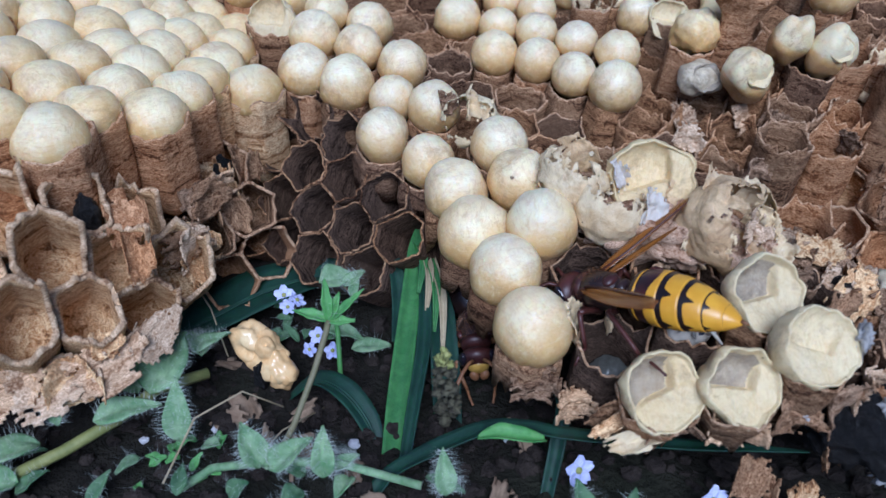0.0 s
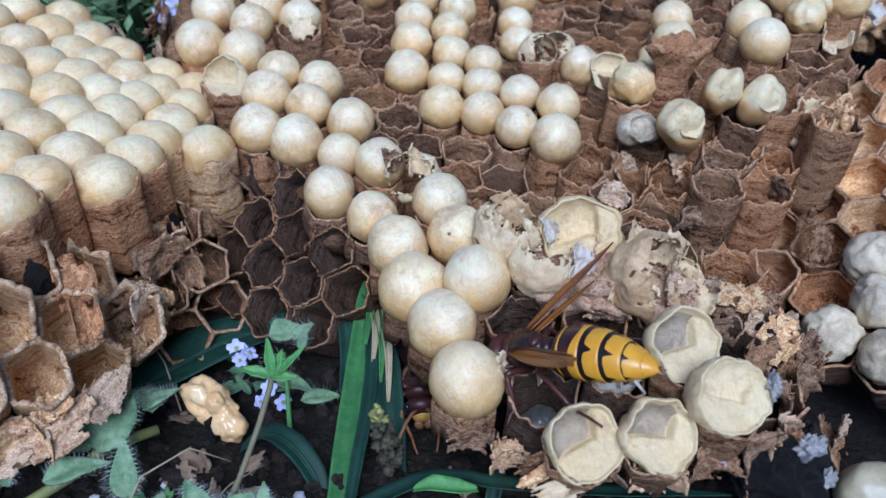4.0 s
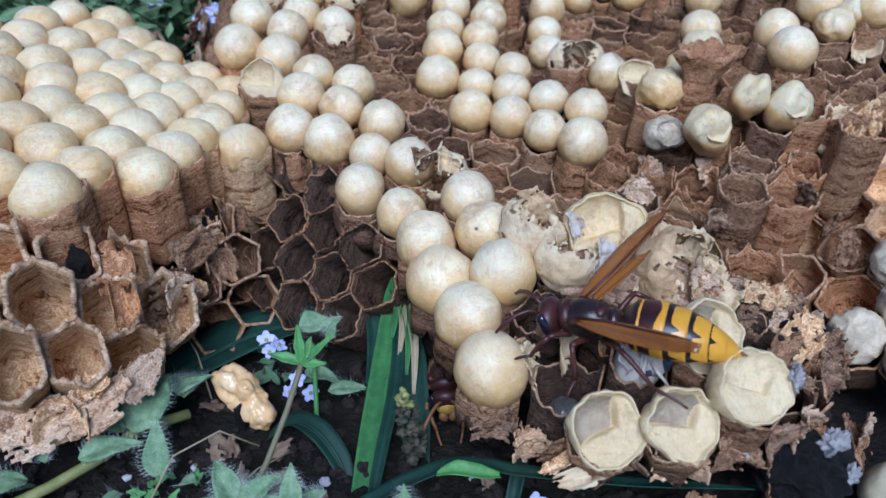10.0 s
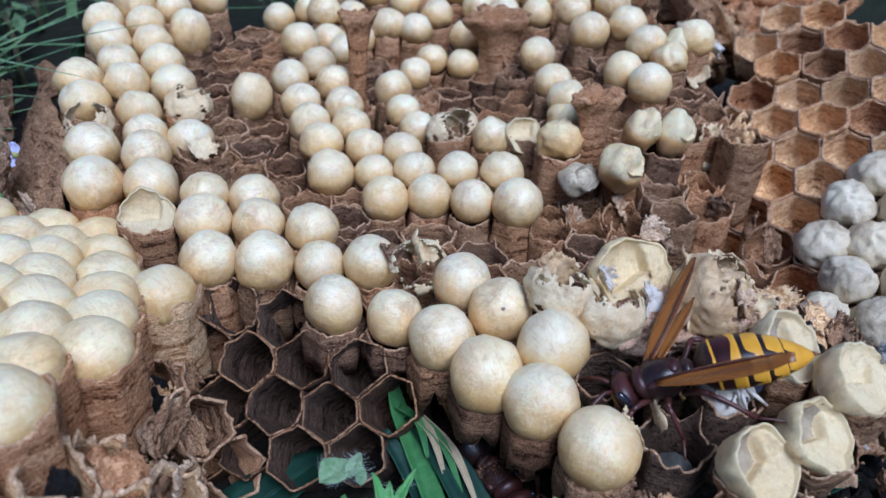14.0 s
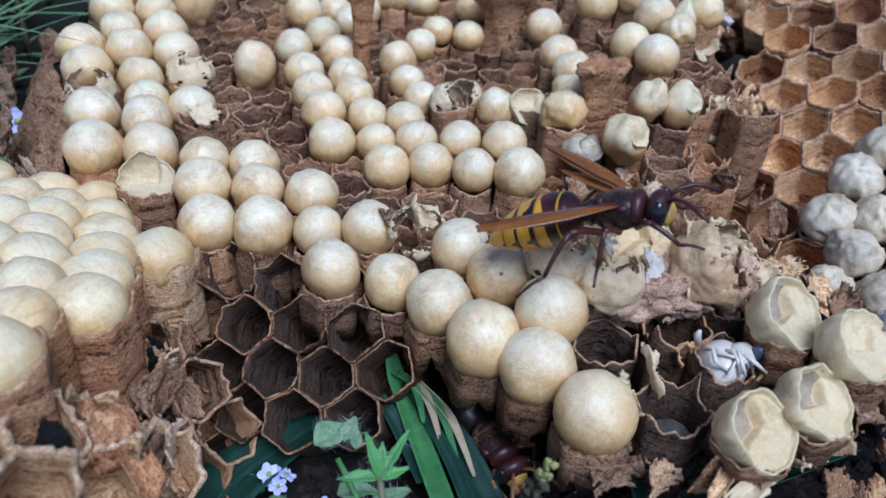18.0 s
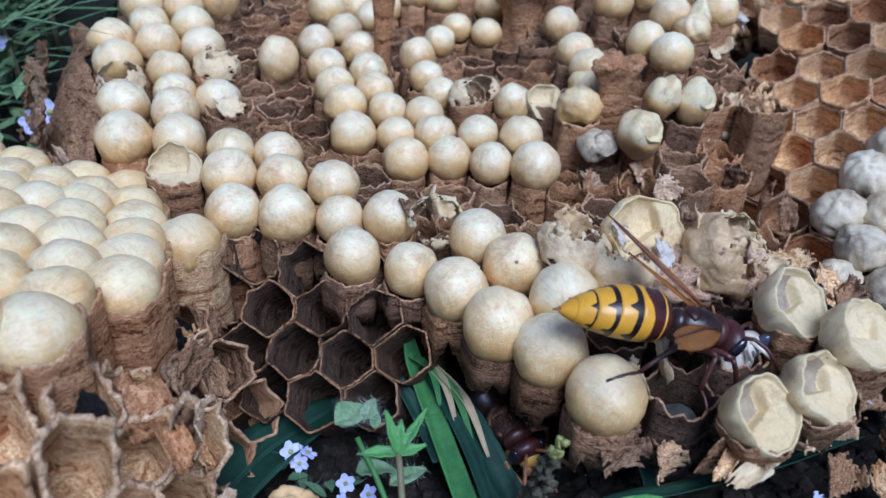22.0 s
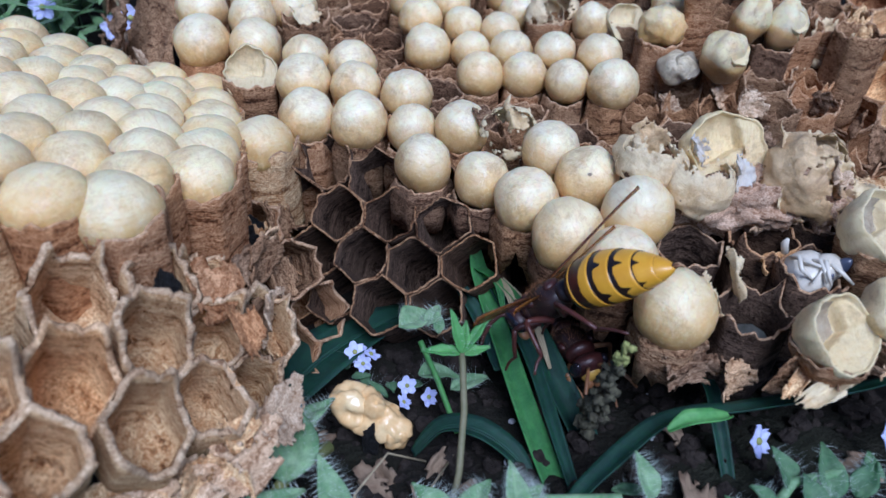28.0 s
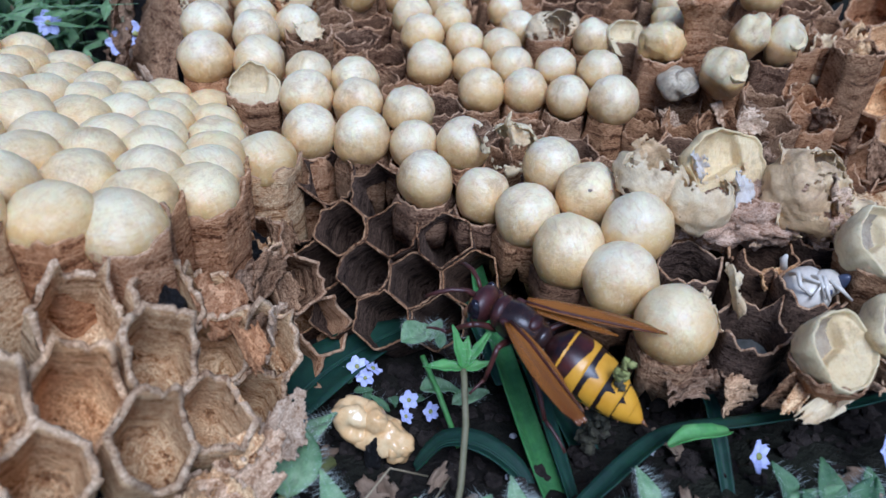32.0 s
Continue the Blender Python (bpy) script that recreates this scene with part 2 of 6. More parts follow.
def leafmat(name, a, b, ribs=0.0, rough=0.5):
    """A leaf: two greens, lengthwise veins where ribs is set, some light let through."""
    m = Mat(name, rough, spec=0.35)
    m.shifted()
    n = m.noise(340, 6, 0.7)
    c = m.ramp(n, [(0.34, a), (0.66, b)])
    uv = m.t.nodes.new("ShaderNodeTexCoord").outputs["UV"]
    x = m.node("SeparateXYZ", Vector=uv).outputs[0]
    vein = m.math("SINE", m.math("MULTIPLY", x, ribs))
    fine = m.noise(1200, 4, 0.7)
    c = m.mix(m.ramp(vein, [(0.2, (0, 0, 0)), (0.95, (0.35, 0.35, 0.35))]), c, tuple(min(1, v * 1.6) for v in b)) if ribs else c
    m.colour(m.mix(m.ramp(fine, [(0.45, (0, 0, 0)), (0.75, (0.4, 0.4, 0.4))]), c, tuple(v * 0.7 for v in a)))
    m.bump(m.math("ADD", m.math("MULTIPLY", vein, 0.6 if ribs else 0.0), fine), 0.3, 0.0003)
    m.b.inputs["Transmission Weight"].default_value = 0.0
    m.sss(0.25, (0.4, 1.0, 0.2), 0.0008)
    return m.m


MAT_BLADE = leafmat("grass_blade_green", (0.035, 0.12, 0.038), (0.09, 0.24, 0.07), ribs=130)
MAT_BLADEDARK = leafmat("dark_blade_green", (0.009, 0.032, 0.022), (0.018, 0.062, 0.038), rough=0.62)
MAT_LEAF = leafmat("hairy_leaf_green", (0.10, 0.20, 0.085), (0.31, 0.43, 0.24), rough=0.7)
MAT_SPRIG = leafmat("sprig_green", (0.08, 0.24, 0.06), (0.17, 0.38, 0.11))
MAT_WEED = leafmat("weed_green", (0.045, 0.11, 0.05), (0.15, 0.24, 0.12), rough=0.7)
MAT_MEADOW = leafmat("meadow_green", (0.085, 0.17, 0.06), (0.24, 0.35, 0.17))
MAT_STRAW = plain("dry_straw", (0.32, 0.25, 0.14), (0.48, 0.40, 0.25), 300, 0.7)
MAT_STEM = plain("stem", (0.15, 0.15, 0.07), (0.24, 0.21, 0.12), 500, 0.6)
MAT_OLIVE = plain("olive_stem", (0.17, 0.19, 0.05), (0.30, 0.30, 0.10), 420, 0.6)
MAT_PETAL = plain("pale_blue_petal", (0.46, 0.49, 0.82), (0.66, 0.68, 0.92), 300, 0.55, 0.1)
MAT_BUD = plain("dry_bud", (0.05, 0.042, 0.028), (0.16, 0.15, 0.085), 900, 0.9, 1.0)
MAT_BUDTIP = plain("bud_tip", (0.27, 0.30, 0.08), (0.45, 0.43, 0.15), 500, 0.7, 0.6)
MAT_GRUB = plain("larva_flesh", (0.82, 0.44, 0.14), (0.88, 0.68, 0.36), 160, 0.22, 0.15, spec=0.6)
MAT_PUPA = plain("pupa_white", (0.66, 0.60, 0.49), (0.82, 0.76, 0.64), 300, 0.3, 0.15, spec=0.5)
MAT_PUPAEYE = plain("pupa_eye", (0.05, 0.06, 0.10), (0.10, 0.11, 0.16), 300, 0.2, 0.1, spec=0.6)
MAT_BLACK = plain("black_crust", (0.005, 0.005, 0.005), (0.022, 0.020, 0.019), 700, 0.5, 1.0, 0.0012, spec=0.35)
MAT_PEBBLE = plain("pale_pebble", (0.45, 0.45, 0.47), (0.66, 0.66, 0.68), 400, 0.6)
MAT_CLOD = plain("soil_clod", (0.018, 0.014, 0.012), (0.060, 0.047, 0.038), 420, 0.95, 1.0, 0.0012, spec=0.2)
MAT_CHIP = plain("wood_chip", (0.16, 0.10, 0.06), (0.34, 0.25, 0.16), 380, 0.85, 0.8, stretch=(1, 0.3, 1))
MAT_MOULD = plain("white_mould", (0.46, 0.44, 0.42), (0.74, 0.72, 0.68), 900, 0.9, 1.0, 0.0006)
MAT_FATGRUB = plain("fat_larva", (0.40, 0.35, 0.20), (0.56, 0.50, 0.32), 200, 0.35, 0.3)
MAT_GREYGRUB = plain("grey_larva", (0.07, 0.07, 0.06), (0.15, 0.15, 0.13), 260, 0.25, 0.3, spec=0.6)
MAT_HAIR = plain("plant_hair", (0.40, 0.46, 0.40), (0.58, 0.62, 0.56), 200, 0.5, 0.0)


def ground_mat():
    m = Mat("soil", 0.95, spec=0.2)
    big = m.noise(18, 4)
    near = m.noise(260, 6, 0.75)
    c = m.ramp(near, [(0.3, (0.008, 0.006, 0.005)), (0.6, (0.024, 0.019, 0.015)), (0.8, (0.055, 0.044, 0.036))])
    c = m.mix(m.ramp(big, [(0.45, (0, 0, 0)), (0.7, (0.6, 0.6, 0.6))]), c, (0.028, 0.034, 0.018))
    far = m.node("VectorMath", Vector=m.co)
    far.operation = "LENGTH"
    c = m.mix(m.ramp(m.math("MULTIPLY", far.outputs["Value"], 0.5), [(0.12, (0, 0, 0)), (0.5, (1, 1, 1))]), c, (0.045, 0.08, 0.03))
    m.colour(c)
    m.bump(m.math("ADD", near, m.noise(900, 4)), 1.0, 0.0015)
    return m.m


MAT_SOIL = ground_mat()

# building helpers -----------------------------------------------------------
WORLD = {}


def root(name, x, y, z, label, category, group="", kind=""):
    """An Empty at the base of a thing; x, y, z in metres."""
    ob = new(name)
    ob.empty_display_size = 0.005
    ob.matrix_basis = WORLD[ob] = pose(x, y, z)
    return tagged(ob, label, category, group, kind)


def smooth(me, on=True):
    me.shade_smooth() if on else me.shade_flat()


def part(name, bm, material, parent=None, label="", at=None, flat=False):
    """Links a bmesh (or a mesh) as one mesh object; `at` is its pose in the world."""
    if isinstance(bm, bmesh.types.BMesh):
        me = bpy.data.meshes.new(name)
        bm.to_mesh(me)
        bm.free()
        smooth(me, not flat)
        for m in material if isinstance(material, (list, tuple)) else (material,):
            me.materials.append(m)
    else:
        me = bm
    ob = new(name, me)
    at = at or Matrix()
    WORLD[ob] = at
    if parent is not None:
        ob.parent = parent
        ob.matrix_basis = WORLD[parent].inverted() @ at
    else:
        ob.matrix_basis = at
    if label:
        tagged(ob, label)
    return ob


def grid(bm, pts, closed_u=False, closed_v=False, uv=None):
    """Quads through a 2D array of points pts[v][u]; returns the verts."""
    vs = [[bm.verts.new(p) for p in row] for row in pts]
    nv, nu = len(vs), len(vs[0])
    layer = bm.loops.layers.uv.verify() if uv else None
    for j in range(nv if closed_v else nv - 1):
        for i in range(nu if closed_u else nu - 1):
            q = (vs[j][i], vs[j][(i + 1) % nu], vs[(j + 1) % nv][(i + 1) % nu], vs[(j + 1) % nv][i])
            f = bm.faces.new(q)
            if uv:
                for l, (a, b) in zip(f.loops, ((i, j), (i + 1, j), (i + 1, j + 1), (i, j + 1))):
                    l[layer].uv = (a / (nu if closed_u else nu - 1), b / (nv - 1))
    return vs


def tube(bm, path, radii, sides=8, flat=1.0):
    """A tube along a path with a radius at each point, closed at both ends."""
    path = [Vector(p) for p in path]
    rows, side = [], None
    for i, p in enumerate(path):
        d = (path[min(i + 1, len(path) - 1)] - path[max(i - 1, 0)]).normalized()
        if side is None:
            side = d.cross(Vector((0.3, 0.2, 1)) if abs(d.z) < 0.9 else Vector((1, 0, 0))).normalized()
        side = (side - d * side.dot(d)).normalized()
        up = d.cross(side)
        r = radii[i] if isinstance(radii, (list, tuple)) else radii
        rows.append([p + r * (math.cos(a) * side + flat * math.sin(a) * up) for a in (2 * math.pi * k / sides for k in range(sides))])
    vs = grid(bm, rows, closed_u=True)
    bm.faces.new(vs[0][::-1])
    bm.faces.new(vs[-1])


def blob(bm, centre, rx, ry, rz, u=20, v=12, rough=0.0, freq=1.0, seed=0.0, turn=None, tidy=True):
    """A closed rounded lump."""
    rows = []
    for j in range(1, v):
        th = math.pi * j / v
        row = []
        for i in range(u):
            ph = 2 * math.pi * i / u
            d = Vector((math.sin(th) * math.cos(ph), math.sin(th) * math.sin(ph), math.cos(th)))
            k = 1 + rough * noise.noise(d * freq + Vector((seed, seed * 1.7, seed * 0.3)))
            p = Vector((d.x * rx, d.y * ry, d.z * rz)) * k
            row.append((turn @ p if turn else p) + Vector(centre))
        rows.append(row)
    vs = grid(bm, rows, closed_u=True)
    for ring, sign in ((vs[0], 1), (vs[-1], -1)):
        p = Vector((0, 0, sign * rz))
        tip = bm.verts.new((turn @ p if turn else p) + Vector(centre))
        for i in range(u):
            a, b = ring[i], ring[(i + 1) % u]
            bm.faces.new((a, tip, b) if sign > 0 else (a, b, tip))
    if tidy:
        bmesh.ops.recalc_face_normals(bm, faces=bm.faces[:])


def thicken(bm, t):
    """Gives a sheet a second face t below it and closes its edges."""
    bm.normal_update()
    faces, rims = bm.faces[:], [e for e in bm.edges if len(e.link_faces) == 1]
    layer = bm.loops.layers.uv.active
    back = {v: bm.verts.new(v.co - v.normal * t) for v in bm.verts[:]}
    for f in faces:
        g = bm.faces.new([back[v] for v in reversed(f.verts)])
        if layer:
            for l, k in zip(g.loops, reversed(f.loops[:])):
                l[layer].uv = k[layer].uv
    for e in rims:
        l = e.link_loops[0]
        a, b = l.vert, l.link_loop_next.vert
        bm.faces.new((b, a, back[a], back[b]))


def fbm(p, s):
    p = Vector(p) * s
    return noise.noise(p) + 0.5 * noise.noise(p * 2.1) + 0.25 * noise.noise(p * 4.3)

# ground ---------------------------------------------------------------------
def ground_z(x, y):
    """Height of the soil: level, with clods and a bank that rises in front of the combs."""
    z = 0.004 + 0.0016 * fbm((x, y, 0.3), 60) + 0.0007 * noise.noise(Vector((x, y, 2)) * 240)
    z += 0.34 * max(0.0, min(0.045, 0.08 - y)) * max(0.0, min(1.0, (0.2 - abs(x)) / 0.1))
    return z + 0.004 * max(0.0, min(1.0, (y - 0.19) / 0.1))


def ground():
    bm = bmesh.new()
    near = np.linspace(-0.16, 0.26, 150)
    xs = np.concatenate([[-150, -30, -6, -1.5, -0.5, -0.3], near, [0.34, 0.6, 1.5, 6, 30, 150]])
    ys = np.concatenate([[-150, -30, -6, -1.5, -0.5, -0.2], np.linspace(-0.06, 0.36, 150), [0.42, 0.7, 1.5, 6, 30, 150]])
    grid(bm, [[(x, y, ground_z(x, y)) for x in xs] for y in ys])
    tagged(part("ground", bm, MAT_SOIL), "dark bare soil with clods under the broken nest", "ground", kind="structure")


ground()

# cells ------------------------------------------------------------------------
def clipped(poly, nx, ny, d):
    """The part of a polygon with nx*x + ny*y <= d."""
    out = []
    for a, b in zip(poly, poly[1:] + poly[:1]):
        fa, fb = nx * a[0] + ny * a[1] - d, nx * b[0] + ny * b[1] - d
        if fa <= 0:
            out.append(a)
        if (fa < 0) != (fb < 0) and abs(fa - fb) > 1e-12:
            k = fa / (fa - fb)
            out.append((a[0] + k * (b[0] - a[0]), a[1] + k * (b[1] - a[1])))
    return out


def outline(i, centres, reach, n=44):
    """The cell's walls seen from above: what is nearer to it than to its neighbours, n points round it."""
    cx, cy = centres[i][:2]
    near = min((math.hypot(c[0] - cx, c[1] - cy), math.atan2(c[1] - cy, c[0] - cx)) for j, c in enumerate(centres) if j != i)[1] if len(centres) > 1 else 0.0
    poly = [(reach * math.cos(near + math.pi * (k / 3 + 1 / 6)), reach * math.sin(near + math.pi * (k / 3 + 1 / 6))) for k in range(6)]
    for j, c in enumerate(centres):
        dx, dy = c[0] - cx, c[1] - cy
        dist = math.hypot(dx, dy)
        if j != i and 1e-6 < dist < 2.3 * reach:
            poly = clipped(poly, dx / dist, dy / dist, dist / 2) or poly
    out = []
    for k in range(n):
        a = 2 * math.pi * k / n
        ux, uy = math.cos(a), math.sin(a)
        best = reach
        for p, q in zip(poly, poly[1:] + poly[:1]):
            ex, ey = q[0] - p[0], q[1] - p[1]
            den = ux * ey - uy * ex
            if abs(den) > 1e-12:
                s = (p[0] * ey - p[1] * ex) / den
                if s > 0:
                    best = min(best, s)
        out.append((ux, uy, best))
    return out


def cell_mesh(ring, depth, ragged, rng, wall=0.32 * MM, taper=0.93, floor=0.75, neck=1.0, torn=0.0, peak=0.0, here=(0.0, 0.0), fallen=0.0):
    """One paper cell: outer and inner wall, a ragged rim at z = 0, a floor inside."""
    bm = bmesh.new()
    seed = rng.uniform(0, 50)
    n = len(ring)
    cut = [fallen * max(0.0, 0.25 - uy) ** 0.8 * (1 + 0.5 * noise.noise(Vector((here[0] + 3 * ux, here[1] + 3 * uy, 5)) * 0.45)) for ux, uy, _ in ring]

    def at(k, r, z):
        ux, uy, _ = ring[k]
        z -= cut[k] * max(0.0, 1 + z / depth)
        calm = min(1.0, max(0.15, -z / (3 * MM)))
        wob = 1 + calm * (0.06 * noise.noise(Vector((ux * 1.3 + seed, uy * 1.3, z * 90))) + 0.03 * noise.noise(Vector((ux * 4 + seed, uy * 4, z * 220))) + 0.012 * noise.noise(Vector((ux * 11 + seed, uy * 11, z * 700))))
        return (ux * r * wob, uy * r * wob, z)

    def place(k):
        return Vector((here[0] + ring[k][0] * ring[k][2] / MM, here[1] + ring[k][1] * ring[k][2] / MM, 0))

    least, most = min(r for *_, r in ring), max(r for *_, r in ring)
    rim = [peak * ((ring[k][2] - least) / max(most - least, 1e-6)) ** 2 * (0.3 + 1.6 * abs(noise.noise(place(k) * 0.5))) + ragged * (fbm(place(k), 0.25) + 0.7 * noise.noise(place(k) * 1.4) + 0.5 * noise.noise(place(k) * 3.3)) for k in range(n)]
    rows = []
    steps = 14
    for j in range(steps):
        z = -depth * (1 - j / steps)
        s = (taper * 0.95 if j == 0 else min(1.0, taper + 0.03 + (1 - taper) * 1.3 * j / steps)) + (0.012 if j else 0.0) * noise.noise(Vector((seed, 3.7, z * 500)))
        rows.append([at(k, ring[k][2] * s * (0.5 + neck / 2 if z > -0.2 * depth else 1) - 0.03 * MM, z - (torn * (0.5 + fbm((ring[k][0] * 2 + seed, ring[k][1] * 2, 1), 1.3)) if z == -depth else 0)) for k in range(n)])
    rows.append([at(k, ring[k][2] * neck + 0.13 * MM, rim[k] - 0.1 * MM) for k in range(n)])
    rows.append([at(k, ring[k][2] * neck - wall * 0.5, rim[k] + 0.08 * MM) for k in range(n)])
    rows.append([at(k, ring[k][2] * neck - wall * 1.15, rim[k] - 0.1 * MM) for k in range(n)])
    for z, s in ((-0.1 * depth, 1.0), (-0.3 * depth, 0.98), (-0.55 * depth, 0.5 + taper / 2), (-floor * depth, taper + 0.02)):
        rows.append([at(k, ring[k][2] * s * (0.5 + neck / 2 if z > -0.2 * depth else 1) - wall, z) for k in range(n)])
    rows.append([at(k, ring[k][2] * 0.45 * taper, -floor * depth - 1.1 * MM) for k in range(n)])
    vs = grid(bm, rows, closed_u=True)
    bm.faces.new(vs[-1])
    bm.faces.new(vs[0][::-1])
    lip = {v for row in vs[steps:steps + 3] for v in row}
    for f in bm.faces:
        if all(v in lip for v in f.verts):
            f.material_index = 1
    return bm


def cap_shape(name, mat, seed, squash=1.0, dents=0.05, skirt=0.95, u=36, v=18, crumple=0.0):
    """A domed cap of unit-less radius 1 mm, rounded above, drawn in below."""
    bm = bmesh.new()
    rows = []
    for j in range(1, v + 1):
        th = math.pi * 0.90 * j / v
        row = []
        for i in range(u):
            ph = 2 * math.pi * i / u
            r, z = math.sin(th), math.cos(th)
            if z < 0:
                r = 1 - (1 - r) * skirt
                z *= 1.0 if skirt > 0.6 else 0.8 + 0.5 * noise.noise(Vector((2.2 * math.cos(ph) + seed, 2.2 * math.sin(ph), 4))) + 0.3 * noise.noise(Vector((7 * math.cos(ph), 7 * math.sin(ph) + seed, 1)))
            k = 1 + dents * fbm((r * math.cos(ph) + seed, r * math.sin(ph), z), 1.1) + crumple * abs(noise.noise(Vector((r * math.cos(ph) * 2.2 + seed, r * math.sin(ph) * 2.2, z * 2.2)))) + 0.012 * noise.noise(Vector((r * math.cos(ph) * 5, r * math.sin(ph) * 5, z * 5 + seed)))
            row.append((r * math.cos(ph) * k * MM, r * math.sin(ph) * k * MM, z * k * squash * MM))
        rows.append(row)
    vs = grid(bm, rows, closed_u=True)
    tip = bm.verts.new((0, 0, squash * MM * (1 + dents * fbm((seed, 0, 1), 1.1))))
    for i in range(u):
        bm.faces.new((vs[0][(i + 1) % u], vs[0][i], tip))
    bm.faces.new(vs[-1])
    bmesh.ops.recalc_face_normals(bm, faces=bm.faces[:])
    me = bpy.data.meshes.new(name)
    bm.to_mesh(me)
    bm.free()
    smooth(me)
    me.materials.append(mat)
    return me


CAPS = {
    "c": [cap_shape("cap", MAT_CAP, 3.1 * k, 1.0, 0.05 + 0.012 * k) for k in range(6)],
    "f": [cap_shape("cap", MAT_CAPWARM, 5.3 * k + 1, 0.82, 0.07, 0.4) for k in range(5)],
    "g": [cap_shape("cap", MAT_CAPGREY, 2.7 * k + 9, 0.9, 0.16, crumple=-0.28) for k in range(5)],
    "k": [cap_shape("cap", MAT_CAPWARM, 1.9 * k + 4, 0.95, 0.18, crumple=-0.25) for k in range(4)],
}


def shell_bm(radius, seed, low, hole, dents=0.12, u=64, v=36, thick=0.09 * MM):
    """A torn cap: a thin dome with its lower edge and a side ripped away."""
    bm = bmesh.new()
    rows = []
    for j in range(v + 1):
        th = 0.04 + (math.pi * low - 0.04) * j / v
        row = []
        for i in range(u):
            ph = 2 * math.pi * i / u
            d = Vector((math.sin(th) * math.cos(ph), math.sin(th) * math.sin(ph), math.cos(th)))
            ridge = 1 - 2.2 * abs(noise.noise(d * 1.9 + Vector((0, seed, 0)))), 1 - 2.2 * abs(noise.noise(d * 4.3 + Vector((seed, seed, 0))))
            row.append(d * radius * (1 + dents * (0.5 * fbm(d + Vector((seed, 0, 0)), 1.2) + 0.34 * ridge[0] + 0.2 * ridge[1]) + 0.02 * noise.noise(d * 13)))
        rows.append(row)
    vs = grid(bm, rows, closed_u=True)
    bm.faces.new(vs[0])
    cut = Vector(hole).normalized()
    gone = [f for f in bm.faces if f.calc_center_median().normalized().dot(cut) > 0.55 + 0.5 * fbm(f.calc_center_median() / radius + Vector((seed, 3, 1)), 1.7) + 0.35 * noise.noise(f.calc_center_median() / radius * 6)
            or (f.calc_center_median().normalized().z < math.cos(math.pi * low) + 0.25 + 0.5 * fbm(f.calc_center_median() / radius + Vector((seed, 9, 1)), 2.3))]
    bmesh.ops.delete(bm, geom=gone, context="FACES")
    thicken(bm, thick)
    return bm


def cup_bm(radius, seed, dent=0.55, fold=0.0, fold_turn=0.0, deep=1.0):
    """A cap pressed in from above: a thin-rimmed pouch, a grey hollow in its face, and flat folds with sharp creases that lean in from the rim."""
    bm = bmesh.new()
    u = 84

    def girth(a, z):
        p = Vector((math.cos(a) + seed, math.sin(a), 0.6 * z))
        return 1 + 0.17 * fbm(p, 1.3) + 0.03 * noise.noise(p * 4.1) - 0.03 * max(0.0, -z) * abs(noise.noise(Vector((6 * math.cos(a) + seed, 6 * math.sin(a), z))))

    def side(a, z, r):
        g = girth(a, z) * r * radius
        return (g * math.cos(a), g * math.sin(a), radius * z * (deep if z < 0 else 1) + radius * (0.3 + z) * 0.13 * noise.noise(Vector((1.9 * math.cos(a), 1.9 * math.sin(a), seed))) + 0.006 * radius * noise.noise(Vector((9 * math.cos(a), 9 * math.sin(a), seed))))

    turns = [2 * math.pi * i / u for i in range(u)]
    rows = [[side(a, z, r) for a in turns] for z, r in ((-0.98, 0.34), (-0.88, 0.58), (-0.70, 0.78), (-0.45, 0.90), (-0.18, 0.97), (0.06, 1.0), (0.20, 0.99), (0.29, 0.965), (0.325, 0.945), (0.32, 0.92), (0.29, 0.90))]
    hollow = []
    for n in range(28):
        s = 0.89 - 0.86 * n / 27
        row = []
        for a in turns:
            x, y = s * math.cos(a), s * math.sin(a)
            bowl = 0.30 - dent * (1 - (s / 0.92) ** 3.4) ** 0.8
            best = bowl
            for turn, k, at in ((fold_turn, 1.0, 0.1), (fold_turn + 1.4, 0.8, 0.42)):
                across = x * math.sin(turn) - y * math.cos(turn) + 0.05 * noise.noise(Vector((3 * x + seed, 3 * y, turn)))
                flap = 0.30 - (2.0 - k) * fold * (1.0 - across) - 5.0 * max(0.0, at - across)
                best = max(best, min(flap, 0.29))
            z = best - 0.035 * abs(noise.noise(Vector((4 * x + seed, 4 * y, 2)))) - 0.018 * abs(noise.noise(Vector((9 * x, 9 * y + seed, 2))))
            g = girth(a, 0.36) * radius
            row.append((x * g, y * g, radius * min(z, 0.30)))
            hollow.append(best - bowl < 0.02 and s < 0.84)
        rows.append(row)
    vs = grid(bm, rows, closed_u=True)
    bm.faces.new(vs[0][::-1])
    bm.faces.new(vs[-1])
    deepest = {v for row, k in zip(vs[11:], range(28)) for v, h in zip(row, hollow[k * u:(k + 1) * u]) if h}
    # Second slot: greyer silk on the deepest part of the pressed face.
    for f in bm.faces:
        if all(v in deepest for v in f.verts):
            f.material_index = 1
    bmesh.ops.recalc_face_normals(bm, faces=bm.faces[:])
    return bm


def surf(x, y):
    """Height of the big comb's capped face, in mm: level in front, rising behind, most of all along both flanks."""
    k = 0.0030 - 0.0022 * min(1.0, max(0.0, (x + 14) / 30))
    return 30.5 + k * max(0.0, y - 132) ** 2 + (0.3 * max(0.0, x - 40) if y > 110 else 0.0)


def caps(kind, *rows):
    """Cells of one kind, each with its place and its cap's radius in mm."""
    return [(x, y, z, kind, r) for x, y, z, r in rows]


